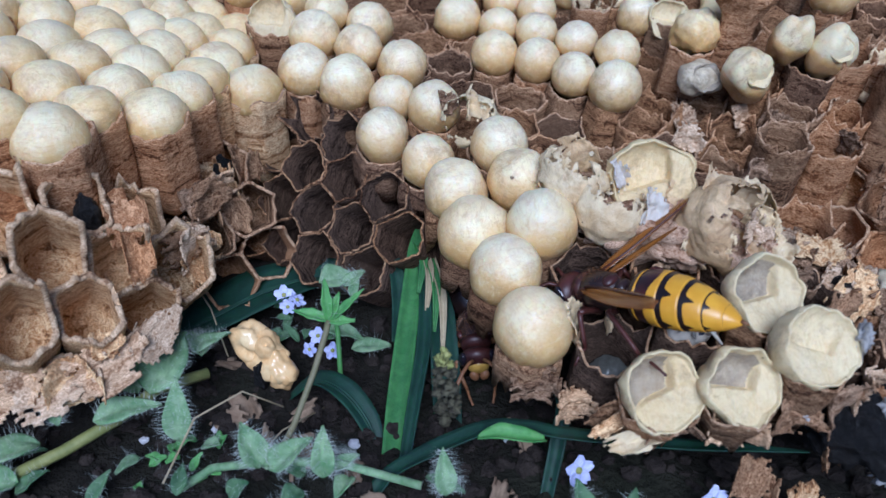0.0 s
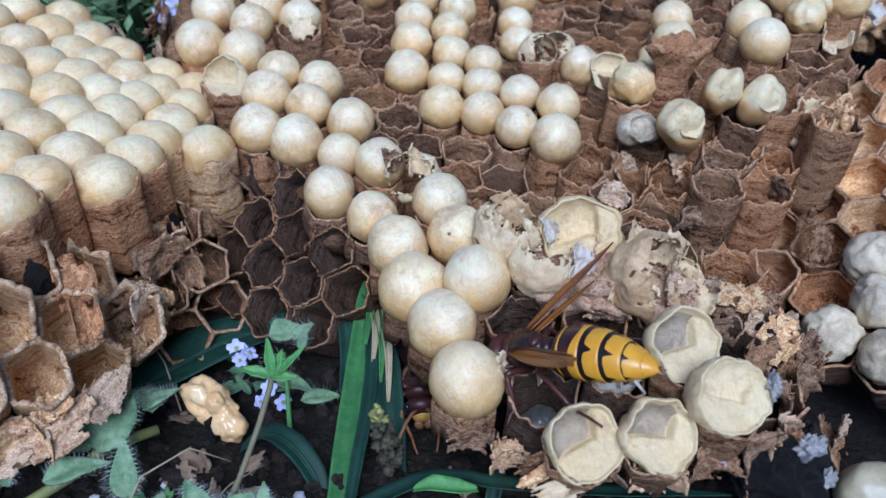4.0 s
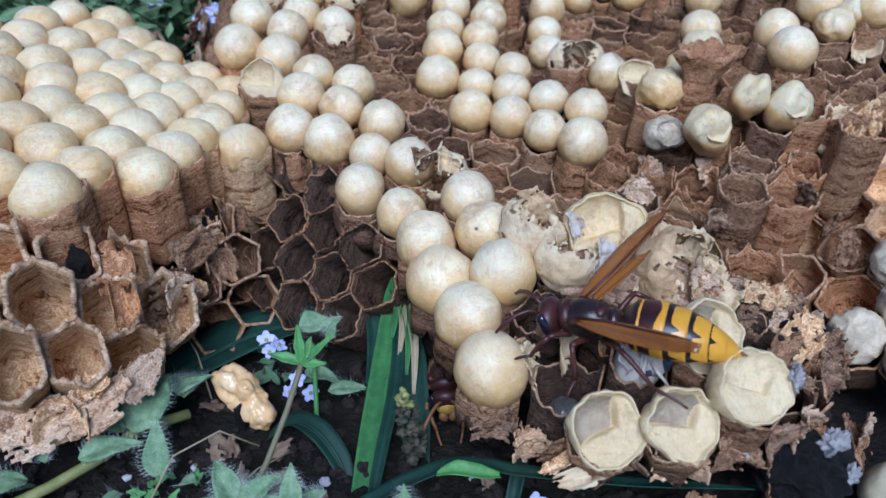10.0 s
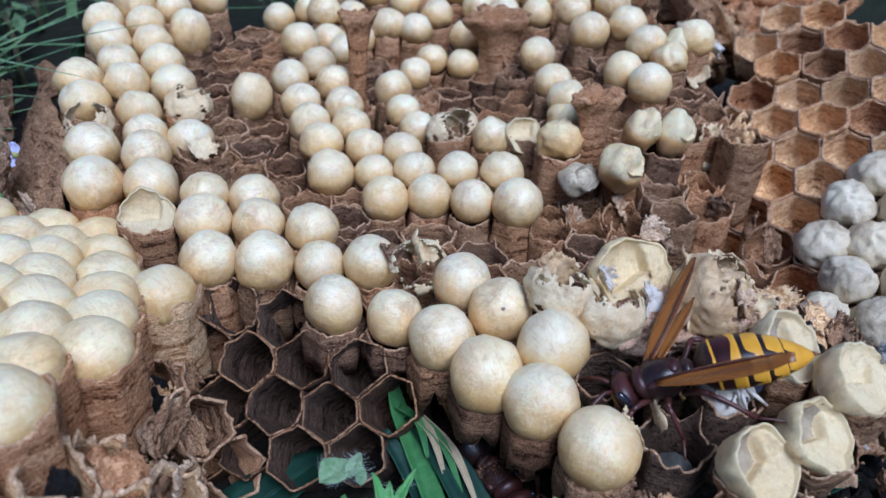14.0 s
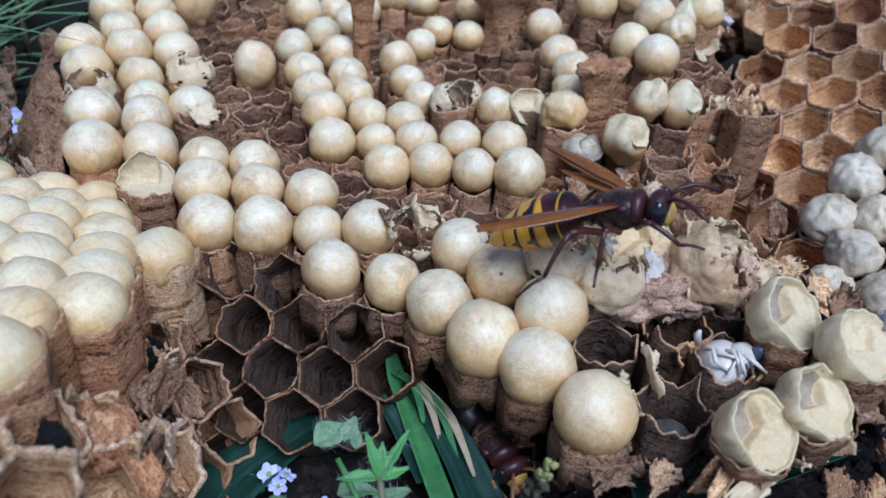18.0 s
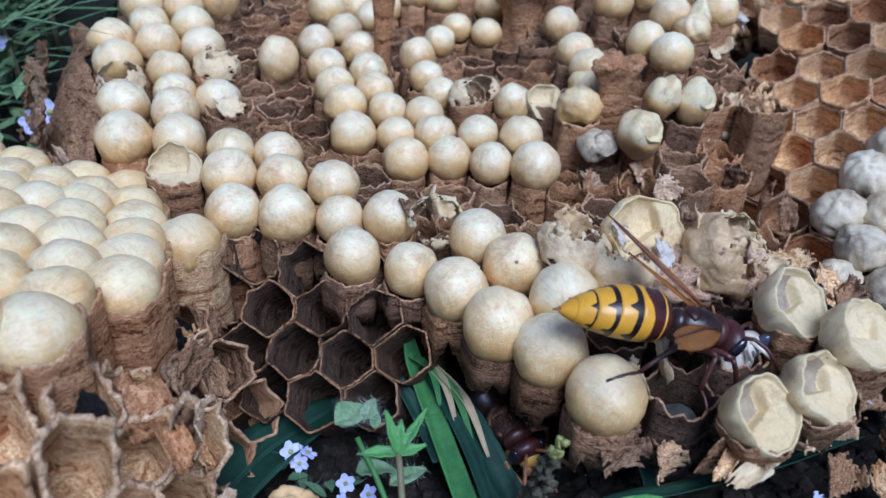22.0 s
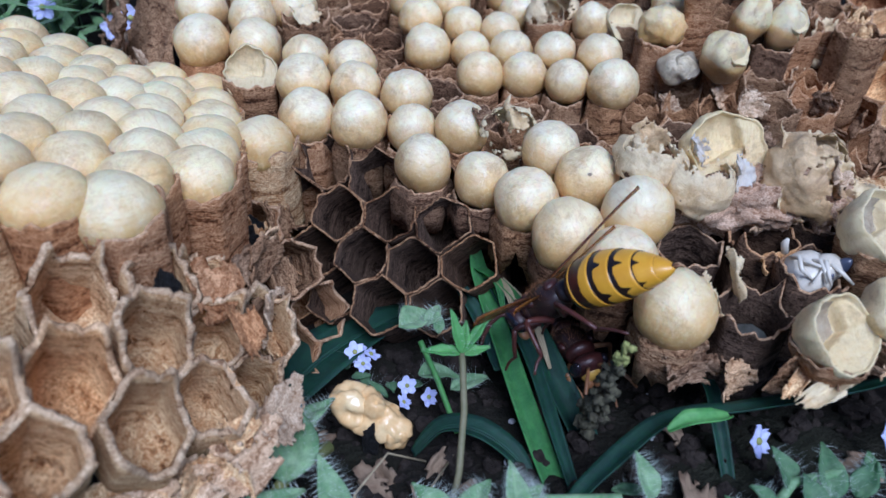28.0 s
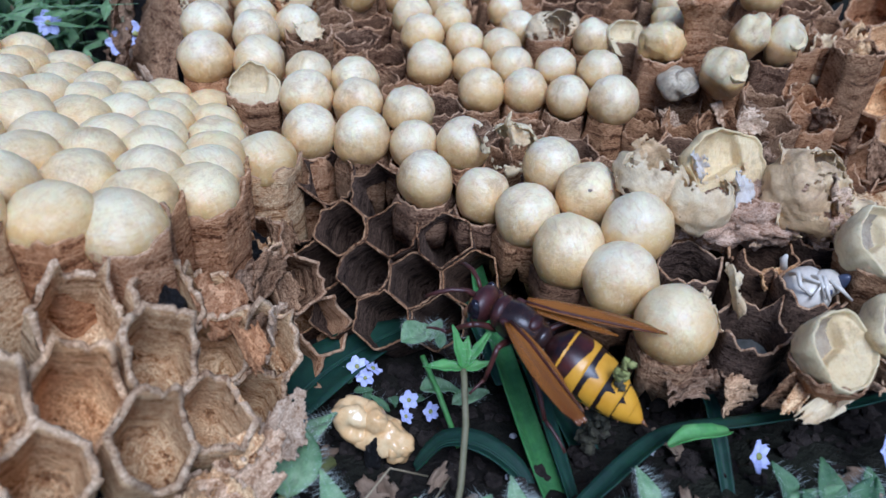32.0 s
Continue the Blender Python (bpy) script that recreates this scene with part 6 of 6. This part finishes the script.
# the meadow behind ---------------------------------------------------------------
def meadow():
    rng = random.Random(77)
    for name, mat, count in (("meadow_grass", MAT_MEADOW, 7600), ("dry_grass", MAT_STRAW, 700)):
        verts, faces = [], []
        for _ in range(count):
            if rng.random() < 0.62:
                x, y = rng.uniform(-0.30, -0.06), rng.uniform(0.185, 0.75)
            else:
                x, y = rng.uniform(-0.5, 0.6), rng.uniform(0.255, 1.0)
            if 0.02 < x < 0.24 and y < 0.27:
                continue
            h, lean, a, w = rng.uniform(0.02, 0.075) * (0.5 if mat is MAT_STRAW else 1), rng.uniform(0.2, 1.3), rng.uniform(0, 6.28), rng.uniform(0.0007, 0.0022)
            z = ground_z(x, y)
            dx, dy = math.cos(a), math.sin(a)
            base = len(verts)
            for j in range(5):
                t = j / 4
                px, py, pz = x + dx * h * lean * t * t, y + dy * h * lean * t * t, z + h * (t - 0.35 * lean * t * t)
                ww = w * (1 - t) + 0.0001
                verts += [(px - dy * ww, py + dx * ww, pz), (px + dx * ww * 0.3, py + dy * ww * 0.3, pz + ww * 0.5), (px + dy * ww, py - dx * ww, pz)]
            for j in range(4):
                b = base + 3 * j
                faces += [(b, b + 1, b + 4, b + 3), (b + 1, b + 2, b + 5, b + 4)]
        me = bpy.data.meshes.new(name)
        me.from_pydata(verts, [], faces)
        smooth(me)
        me.materials.append(mat)
        tagged(new(name, me), "tangled green meadow grass behind the nest" if mat is MAT_MEADOW else "dry straw-coloured grass stalks behind the nest", "grass", kind="stuff")
    verts, faces = [], []
    for _ in range(9500):
        x, y = (rng.uniform(-0.26, -0.05), rng.uniform(0.17, 0.6)) if rng.random() < 0.7 else (rng.uniform(-0.4, 0.5), rng.uniform(0.26, 0.9))
        if 0.02 < x < 0.24 and y < 0.27:
            continue
        z, r, a, b = ground_z(x, y) + rng.uniform(0.002, 0.03), rng.uniform(0.0015, 0.005), rng.uniform(0, 6.28), rng.uniform(-0.6, 0.6)
        d, s = Vector((math.cos(a), math.sin(a), b)).normalized() * r, Vector((-math.sin(a), math.cos(a), 0.2)) * r * 0.45
        p, k = Vector((x, y, z)), len(verts)
        verts += [p - d, p + s, p + d, p - s, p + Vector((0, 0, r * 0.15))]
        faces += [(k, k + 1, k + 4), (k + 1, k + 2, k + 4), (k + 2, k + 3, k + 4), (k + 3, k, k + 4)]
    me = bpy.data.meshes.new("weed_leaves")
    me.from_pydata(verts, [], faces)
    me.materials.append(MAT_MEADOW)
    tagged(new("weed_leaves", me), "small green weed leaves among the grass", "weed", kind="stuff")
    for k, (x, y, h) in enumerate(((-55, 215, 46), (-64, 190, 40), (-76, 235, 60), (-47, 262, 62), (-92, 205, 50), (-60, 285, 75), (-40, 310, 70), (-85, 300, 85), (-110, 260, 70), (-50, 180, 22), (150, 262, 60), (190, 280, 66), (168, 300, 70), (-70, 172, 18))):
        owner = root("flowering_weed", x * MM, y * MM, 0.006, "upright weed stalk with small pale violet flowers", "weed", "flowering weeds")
        lean = rng.uniform(-0.15, 0.15)
        bm = bmesh.new()
        tube(bm, [((x + lean * h * t * t) * MM, (y + 0.1 * h * t) * MM, (6 + h * t) * MM) for t in (0, 0.3, 0.6, 1)], [0.9 * MM, 0.8 * MM, 0.6 * MM, 0.3 * MM], 8)
        part("stem", bm, MAT_STEM if k % 3 == 0 else MAT_WEED, owner)
        for j in range(int(h / 4)):
            t = (j + 0.5) / (h / 4)
            bm = leaf_bm(rng.uniform(4, 8) * (1.2 - t * 0.5), rng.uniform(1.2, 2.4), j + 9 * k, 0)
            part("leaf", bm, [MAT_WEED, MAT_HAIR], owner, at=pose((x + lean * h * t * t) * MM, (y + 0.1 * h * t) * MM, (6 + h * t) * MM, rng.uniform(10, 60), 0, rng.uniform(0, 360)))
        for j in range(3 + k % 3):
            t = rng.uniform(0.45, 1.02)
            flower(x + lean * h * t * t + rng.uniform(-4, 4), y + 0.1 * h * t + rng.uniform(-4, 2), 6 + h * t, rng.uniform(2.2, 3.2), (rng.uniform(40, 80), 0, rng.uniform(-30, 30)), owner)


meadow()
# hornets -------------------------------------------------------------------------
def chitin(name, a, b, rough=0.3, spec=0.5):
    return plain(name, a, b, 420, rough, 0.25, 0.0002, spec)


MAT_DARK = chitin("dark_chitin", (0.012, 0.008, 0.008), (0.045, 0.022, 0.018))
MAT_RED = chitin("red_brown_chitin", (0.018, 0.007, 0.007), (0.075, 0.020, 0.016), 0.42)
MAT_LEG = chitin("leg_chitin", (0.04, 0.012, 0.010), (0.10, 0.030, 0.021), 0.4)
MAT_ORANGE = chitin("orange_leg", (0.16, 0.07, 0.028), (0.30, 0.14, 0.055), 0.5)
MAT_FACE = chitin("yellow_face", (0.42, 0.24, 0.04), (0.62, 0.40, 0.08), 0.35)
MAT_EYE = chitin("compound_eye", (0.008, 0.006, 0.010), (0.02, 0.015, 0.02), 0.12, 0.7)


def band_mat(name, lead, teeth, reach, red=False, sharp=9.0):
    """A back plate: dark at its front edge with blunt teeth that run back into the yellow."""
    m = Mat(name, 0.32, spec=0.5)
    uv = m.t.nodes.new("ShaderNodeTexCoord").outputs["UV"]
    s = m.node("SeparateXYZ", Vector=uv)
    wob = m.math("MULTIPLY", m.math("SUBTRACT", m.noise(420, 3), 0.5), 0.16)
    wave = m.math("POWER", m.math("ABSOLUTE", m.math("COSINE", m.math("MULTIPLY", s.outputs[0], math.pi * teeth))), sharp)
    edge = m.math("ADD", m.math("ADD", m.math("MULTIPLY", wave, reach), lead), wob)
    dark = m.math("LESS_THAN", s.outputs[1], edge)
    yellow = m.ramp(m.noise(300, 3), [(0.3, (0.60, 0.28, 0.012)), (0.7, (0.74, 0.39, 0.025))])
    black = m.ramp(m.noise(260, 3), [(0.35, (0.010, 0.006, 0.006)), (0.75, (0.10, 0.022, 0.014) if red else (0.030, 0.014, 0.010))])
    m.colour(m.mix(dark, yellow, black))
    m.bump(m.noise(2200, 3), 0.15, 0.0001)
    return m.m


BANDS = [band_mat("plate_dark", 0.88, 1, 0.0, True), band_mat("plate_half", 0.52, 2, 0.26, True, 4.0), band_mat("plate_toothed", 0.33, 5, 0.34, sharp=22.0), band_mat("plate_spotted", 0.30, 5, 0.36, sharp=26.0), band_mat("plate_thin", 0.18, 5, 0.28, sharp=26.0), band_mat("plate_tip", 0.05, 2, 0.0)]


def wing_mat():
    m = Mat("amber_wing", 0.25, spec=0.5)
    n = m.noise(300, 4, 0.6, m.scaled(1, 0.25, 1))
    m.colour(m.ramp(n, [(0.3, (0.17, 0.05, 0.008)), (0.7, (0.36, 0.14, 0.022))]))
    m.b.inputs["Alpha"].default_value = 0.74
    m.bump(m.noise(700, 2, 0.5, m.scaled(1, 0.2, 1)), 0.4, 0.0002)
    return m.m


MAT_WING = wing_mat()


def hornet(name, label, legs_mat, dead=False):
    """A hornet, origin at its waist, looking along +y; sizes in mm. Returns the root and its legs."""
    owner = root(name, 0, 0, 0, label, "hornet")

    def ball(kind, centre, r, mat, turn=None, tag="", rough=0.05, under=None, u=26, v=16):
        bm = bmesh.new()
        blob(bm, (0, 0, 0), *(q * MM for q in r), u, v, rough, 1.5, sum(r))
        return part(kind, bm, mat, under or owner, tag, at=pose(*(q * MM for q in centre), *(turn or (0, 0, 0))))

    thorax = ball("thorax", (0, 4.4, 0.4), (2.55, 3.7, 2.5), MAT_DARK, tag="black and red-brown furry thorax")
    ball("collar", (0, 6.7, 0.55), (2.35, 1.25, 2.1), MAT_RED, (-14, 0, 0), under=thorax)
    ball("scutellum", (0, 2.5, 2.15), (1.35, 0.9, 0.75), MAT_RED, under=thorax)
    ball("propodeum", (0, 0.9, 0.6), (1.7, 1.1, 1.6), MAT_DARK, under=thorax)
    for side in (-1, 1):
        ball("tegula", (side * 2.2, 5.4, 1.5), (0.55, 0.8, 0.5), MAT_RED, under=thorax)
    bm = bmesh.new()
    rng = random.Random(3)
    for _ in range(420):
        a, b = rng.uniform(0, 6.28), rng.uniform(0, 1)
        d = Vector((math.cos(a) * math.sqrt(1 - b * b), math.sin(a) * math.sqrt(1 - b * b), b))
        p = Vector((d.x * 2.5, 4.4 + d.y * 3.6, 0.4 + d.z * 2.45)) * MM
        q = p + (d + Vector((rng.uniform(-0.3, 0.3), -0.4, 0.1))).normalized() * rng.uniform(0.5, 1.0) * MM
        e = Vector((0.035 * MM, 0, 0))
        bm.faces.new([bm.verts.new(v) for v in (p - e, p + e, q)])
    part("fur", bm, MAT_ORANGE, thorax, "short brown fur")
    head = ball("head", (0, 9.1, 0.0), (2.75, 1.5, 2.35), MAT_RED, (-18, 0, 0), "red-brown head")
    ball("face", (0, 10.0, -0.9), (1.6, 0.95, 1.5), MAT_FACE, (-20, 0, 0), "yellow face", under=head)
    for side in (-1, 1):
        ball("eye", (side * 2.15, 9.4, 0.1), (0.75, 0.95, 1.7), MAT_EYE, (-18, 0, side * 12), "dark kidney-shaped eye", under=head)
        ball("mandible", (side * 0.75, 10.6, -2.2), (0.7, 0.6, 0.95), MAT_ORANGE, (0, side * 20, 0), under=head)
        bm = bmesh.new()
        tube(bm, [Vector(p) * MM for p in ((side * 0.6, 10.2, 0.8), (side * 1.4, 11.6, 1.6), (side * 2.4, 13.0, 1.4), (side * 3.4, 14.4, 0.5), (side * 4.0, 15.4, -0.6))], [0.3 * MM, 0.26 * MM, 0.3 * MM, 0.3 * MM, 0.2 * MM], 8)
        part("antenna", bm, legs_mat, head, "red-brown antenna")
    # abdomen: overlapping plates
    abdomen = root("abdomen", 0, 0, 0, "", "")
    abdomen.parent = owner
    cuts = (0.0, -2.6, -5.6, -8.2, -10.6, -12.6, -14.2)

    def girth(y):
        t = -y / 14.2
        return 3.75 * math.sin(math.pi * min(1, 0.12 + 0.88 * t) ** 0.80) ** 0.62 if t < 0.999 else 0.05

    for k in range(6):
        bm = bmesh.new()
        rows = []
        y0, y1 = cuts[k] + (0.25 if k else 0), cuts[k + 1]
        for j in range(9):
            t = j / 8
            y = y0 + (y1 - y0) * t
            r = max(0.25, girth(y)) * (0.985 + 0.03 * t)
            if k == 0:
                r *= min(1, 0.35 + 0.85 * t ** 0.6)
            droop = -0.012 * y * y
            rows.append([(r * math.sin(a) * MM, y * MM, (droop + 0.5 + r * 0.88 * math.cos(a)) * MM) for a in (2 * math.pi * i / 40 - math.pi for i in range(41))])
        grid(bm, rows, uv=True)
        end = rows[-1]
        centre = bm.verts.new((0, y1 * MM, (-0.012 * y1 * y1 + 0.5) * MM))
        bm.verts.ensure_lookup_table()
        first = 8 * 41
        for i in range(40):
            bm.faces.new((bm.verts[first + i], bm.verts[first + i + 1], centre))
        bmesh.ops.recalc_face_normals(bm, faces=bm.faces[:])
        part("plate", bm, MAT_DARK if dead else BANDS[k], abdomen, "" if k else "dark plate with a thin yellow rim")
    bm = bmesh.new()
    tube(bm, [(0, -14.0 * MM, -1.75 * MM), (0, -14.9 * MM, -2.1 * MM)], [0.35 * MM, 0.08 * MM], 8)
    part("tail_tip", bm, MAT_ORANGE, abdomen)
    # wings
    wings = []
    if not dead:
        for side in (-1, 1):
            for kind, length, width, behind, base, lift in (("forewing", 17.0, 2.8, 0, (2.1, 4.9, 2.1), 14), ("hindwing", 10.5, 2.1, 3, (1.9, 3.6, 1.9), 11)):
                bm = bmesh.new()
                rows = []
                for j in range(17):
                    t = j / 16
                    w = width * (0.16 + 0.84 * math.sin(math.pi * min(1, 0.08 + 0.86 * t)) ** 0.7) * (1 if t < 0.9 else 0.75)
                    rows.append([(side * (s - 0.35) * w * MM, -length * t * MM, (0.10 * math.sin(s * 9 + t * 3) - 0.5 * s * t) * MM) for s in (i / 8 for i in range(9))])
                grid(bm, rows, uv=True)
                thicken(bm, 0.06 * MM)
                where = (base[0] * side * MM, base[1] * MM, base[2] * MM)
                at = pose(*where, -lift, 0, side * (50 - behind))
                wing = part(kind, bm, MAT_WING, owner, "amber see-through wing", at=at)
                wings.append((wing, where, lift, side, behind))
                if kind == "forewing":
                    bm = bmesh.new()
                    tube(bm, [(side * -0.35 * 0.5 * width * MM * min(1, t * 4), -length * t * MM, 0.1 * MM) for t in (0, 0.25, 0.5, 0.75, 0.93)], [0.2 * MM, 0.2 * MM, 0.16 * MM, 0.12 * MM, 0.05 * MM], 6)
                    part("wing_vein", bm, MAT_LEG, wing, at=at)
    # legs
    legs = []
    for side in (-1, 1):
        for k, (hip, knee, ankle, toe) in enumerate((((1.2, 6.4, -1.5), (3.6, 8.6, -0.4), (4.2, 11.0, -3.6), (4.6, 13.6, -4.6)), ((1.6, 4.2, -1.7), (5.2, 4.6, 0.4), (6.8, 4.0, -3.8), (9.0, 4.6, -5.0)), ((1.5, 2.0, -1.6), (5.2, -0.6, 1.0), (7.0, -5.0, -3.0), (8.0, -9.0, -4.4)))):
            origin = Vector((side * hip[0], hip[1], hip[2])) * MM
            leg = root("leg", 0, 0, 0, "", "")
            leg.parent = owner
            leg.matrix_basis = WORLD[leg] = Matrix.Translation(origin)
            pts = [Vector((side * p[0], p[1], p[2])) * MM for p in (hip, knee, ankle, toe)]
            for bone, (a, b, r0, r1) in zip(("femur", "tibia", "tarsus"), ((pts[0], pts[1], 0.5, 0.36), (pts[1], pts[2], 0.36, 0.28), (pts[2], pts[3], 0.2, 0.15))):
                bm = bmesh.new()
                n = 6 if bone == "tarsus" else 5
                tube(bm, [a + (b - a) * (i / (n - 1)) + Vector((0, 0, 0.25 * MM * math.sin(math.pi * i / (n - 1)))) for i in range(n)], [(r0 + (r1 - r0) * i / (n - 1)) * MM * (1.25 if bone == "tarsus" and i % 2 else 1) for i in range(n)], 8)
                part(bone, bm, legs_mat, leg)
            legs.append((leg, side, k))
    return owner, legs, wings


HORNET, HORNET_LEGS, HORNET_WINGS = hornet("hornet", "live hornet with yellow and black abdomen, red-brown thorax and amber wings", MAT_LEG)


def dead_hornet():
    ob, legs, _ = hornet("dead_hornet", "dead dark hornet with orange-brown legs on the soil", MAT_ORANGE, dead=True)
    ob.matrix_basis = pose(0.0095, 0.0815, 0.0125, 6, 8, 184)
    for leg, side, k in legs:
        leg.rotation_euler = (0.2 - 0.25 * k, 0.35 * side, 0.3 * side)


dead_hornet()


# what moves ------------------------------------------------------------------------
def stand(waist, tip, lean=0.0):
    """A pose with the waist and the abdomen's tip at these places (mm), back upwards."""
    w, t = Vector(waist) * MM, Vector(tip) * MM
    fwd = (w - t).normalized()
    side = fwd.cross(Vector((0, 0, 1))).normalized()
    up = side.cross(fwd)
    return Matrix.Translation(w) @ Matrix((side, fwd, up)).transposed().to_4x4() @ pose(0, 0, 0, -9, lean, 0)


def motions():
    track = [
        (0, (27.3, 66.6, 34.3), (37.7, 57.7, 39.7)),
        (4, (26.9, 65.7, 34.5), (37.7, 57.9, 40.6)),
        (8, (27.5, 65.1, 36.6), (38.2, 56.8, 42.2)),
        (8.6, (28.2, 63.6, 37.3), (41.0, 57.6, 40.2)),
        (9, (29.7, 64.0, 37.9), (43.0, 58.7, 39.3)),
        (9.5, (30.8, 64.9, 38.0), (44.5, 64.1, 37.5)),
        (10, (30.9, 63.6, 40.4), (44.4, 58.2, 41.4)),
        (10.5, (32.0, 65.6, 38.3), (45.2, 60.6, 40.4)),
        (11.5, (30.1, 66.1, 35.8), (42.6, 57.7, 40.6)),
        (12.3, (27.2, 66.0, 35.6), (40.7, 62.3, 39.9)),
        (13, (28.1, 66.7, 36.5), (40.8, 61.6, 39.0)),
        (14.5, (30.0, 66.5, 35.9), (40.9, 58.8, 40.4)),
        (16.5, (19.3, 67.9, 48.6), (16.0, 56.0, 41.8)),
        (17, (23.4, 94.0, 43.6), (18.3, 81.9, 39.0)),
        (17.5, (20.3, 95.1, 45.4), (8.5, 91.5, 38.7)),
        (18, (19.8, 79.6, 48.1), (11.7, 88.7, 40.0)),
        (18.5, (19.3, 79.0, 46.4), (13.7, 90.4, 40.5)),
        (19, (20.3, 71.8, 44.5), (13.4, 84.6, 42.5)),
        (20, (20.5, 68.8, 43.0), (13.6, 81.0, 39.6)),
        (21, (23.6, 69.9, 38.0), (9.9, 72.4, 42.0)),
        (22, (22.8, 65.9, 38.9), (8.9, 69.9, 41.2)),
        (22.6, (18.8, 64.0, 35.6), (8.7, 72.9, 39.2)),
        (23, (23.2, 69.0, 33.0), (11.1, 70.0, 39.8)),
        (23.5, (12.1, 55.7, 34.9), (16.7, 68.7, 36.5)),
        (24, (12.5, 54.1, 34.2), (20.2, 66.6, 34.7)),
        (24.5, (11.0, 57.2, 32.6), (23.8, 61.1, 35.8)),
        (25, (9.8, 58.5, 31.3), (23.0, 57.2, 36.6)),
        (25.4, (7.8, 57.3, 31.5), (20.1, 52.3, 36.8)),
        (26, (11.4, 51.6, 32.9), (23.9, 46.8, 37.4)),
        (26.3, (12.0, 54.0, 36.0), (23.4, 45.8, 36.0)),
        (26.5, (11.2, 54.5, 44.0), (17.9, 48.0, 33.7)),
        (28.5, (2.9, 72.5, 28.4), (8.0, 66.0, 40.4)),
        (29, (3.2, 72.2, 30.4), (14.9, 70.4, 38.2)),
        (29.5, (2.8, 74.9, 30.0), (12.0, 80.5, 39.0)),
        (30, (2.8, 71.4, 27.6), (13.6, 67.4, 36.4)),
        (31, (2.4, 71.5, 29.0), (13.2, 63.0, 33.6)),
        (31.5, (2.8, 71.9, 31.1), (13.2, 62.2, 31.7)),
        (32, (-1.3, 66.6, 28.8), (7.6, 56.0, 23.2)),
    ]
    walk(HORNET, [(t, stand(w, a)) for t, w, a in track])
    for leg, side, k in HORNET_LEGS:
        home = leg.matrix_basis.copy()
        rows = []
        for n in range(81):
            t = 0.4 * n
            busy = 1.0 if 16.4 < t < 18.2 or 25.4 < t < 27.5 or 8.4 < t < 9.6 else 0.25
            swing = busy * 16 * math.sin(5.3 * t + 2.1 * k + (1.5 if side > 0 else 0))
            rows.append((t, home @ pose(0, 0, 0, 0.5 * swing, 0, swing)))
        walk(leg, rows)
    for wing, where, lift, side, behind in HORNET_WINGS:
        rows = [(t, pose(*where, -lift, 0, side * ((far if side > 0 else near) - behind))) for t, far, near in ((0, 64, 24), (8, 64, 22), (14.5, 52, 20), (16.6, 38, 38), (19, 38, 38), (22.5, 42, 42), (23.3, 72, 70), (25.2, 74, 70), (26.2, 30, 30), (28.5, 40, 74), (31.2, 40, 76), (32, 16, 36))]
        walk(wing, rows)


motions()
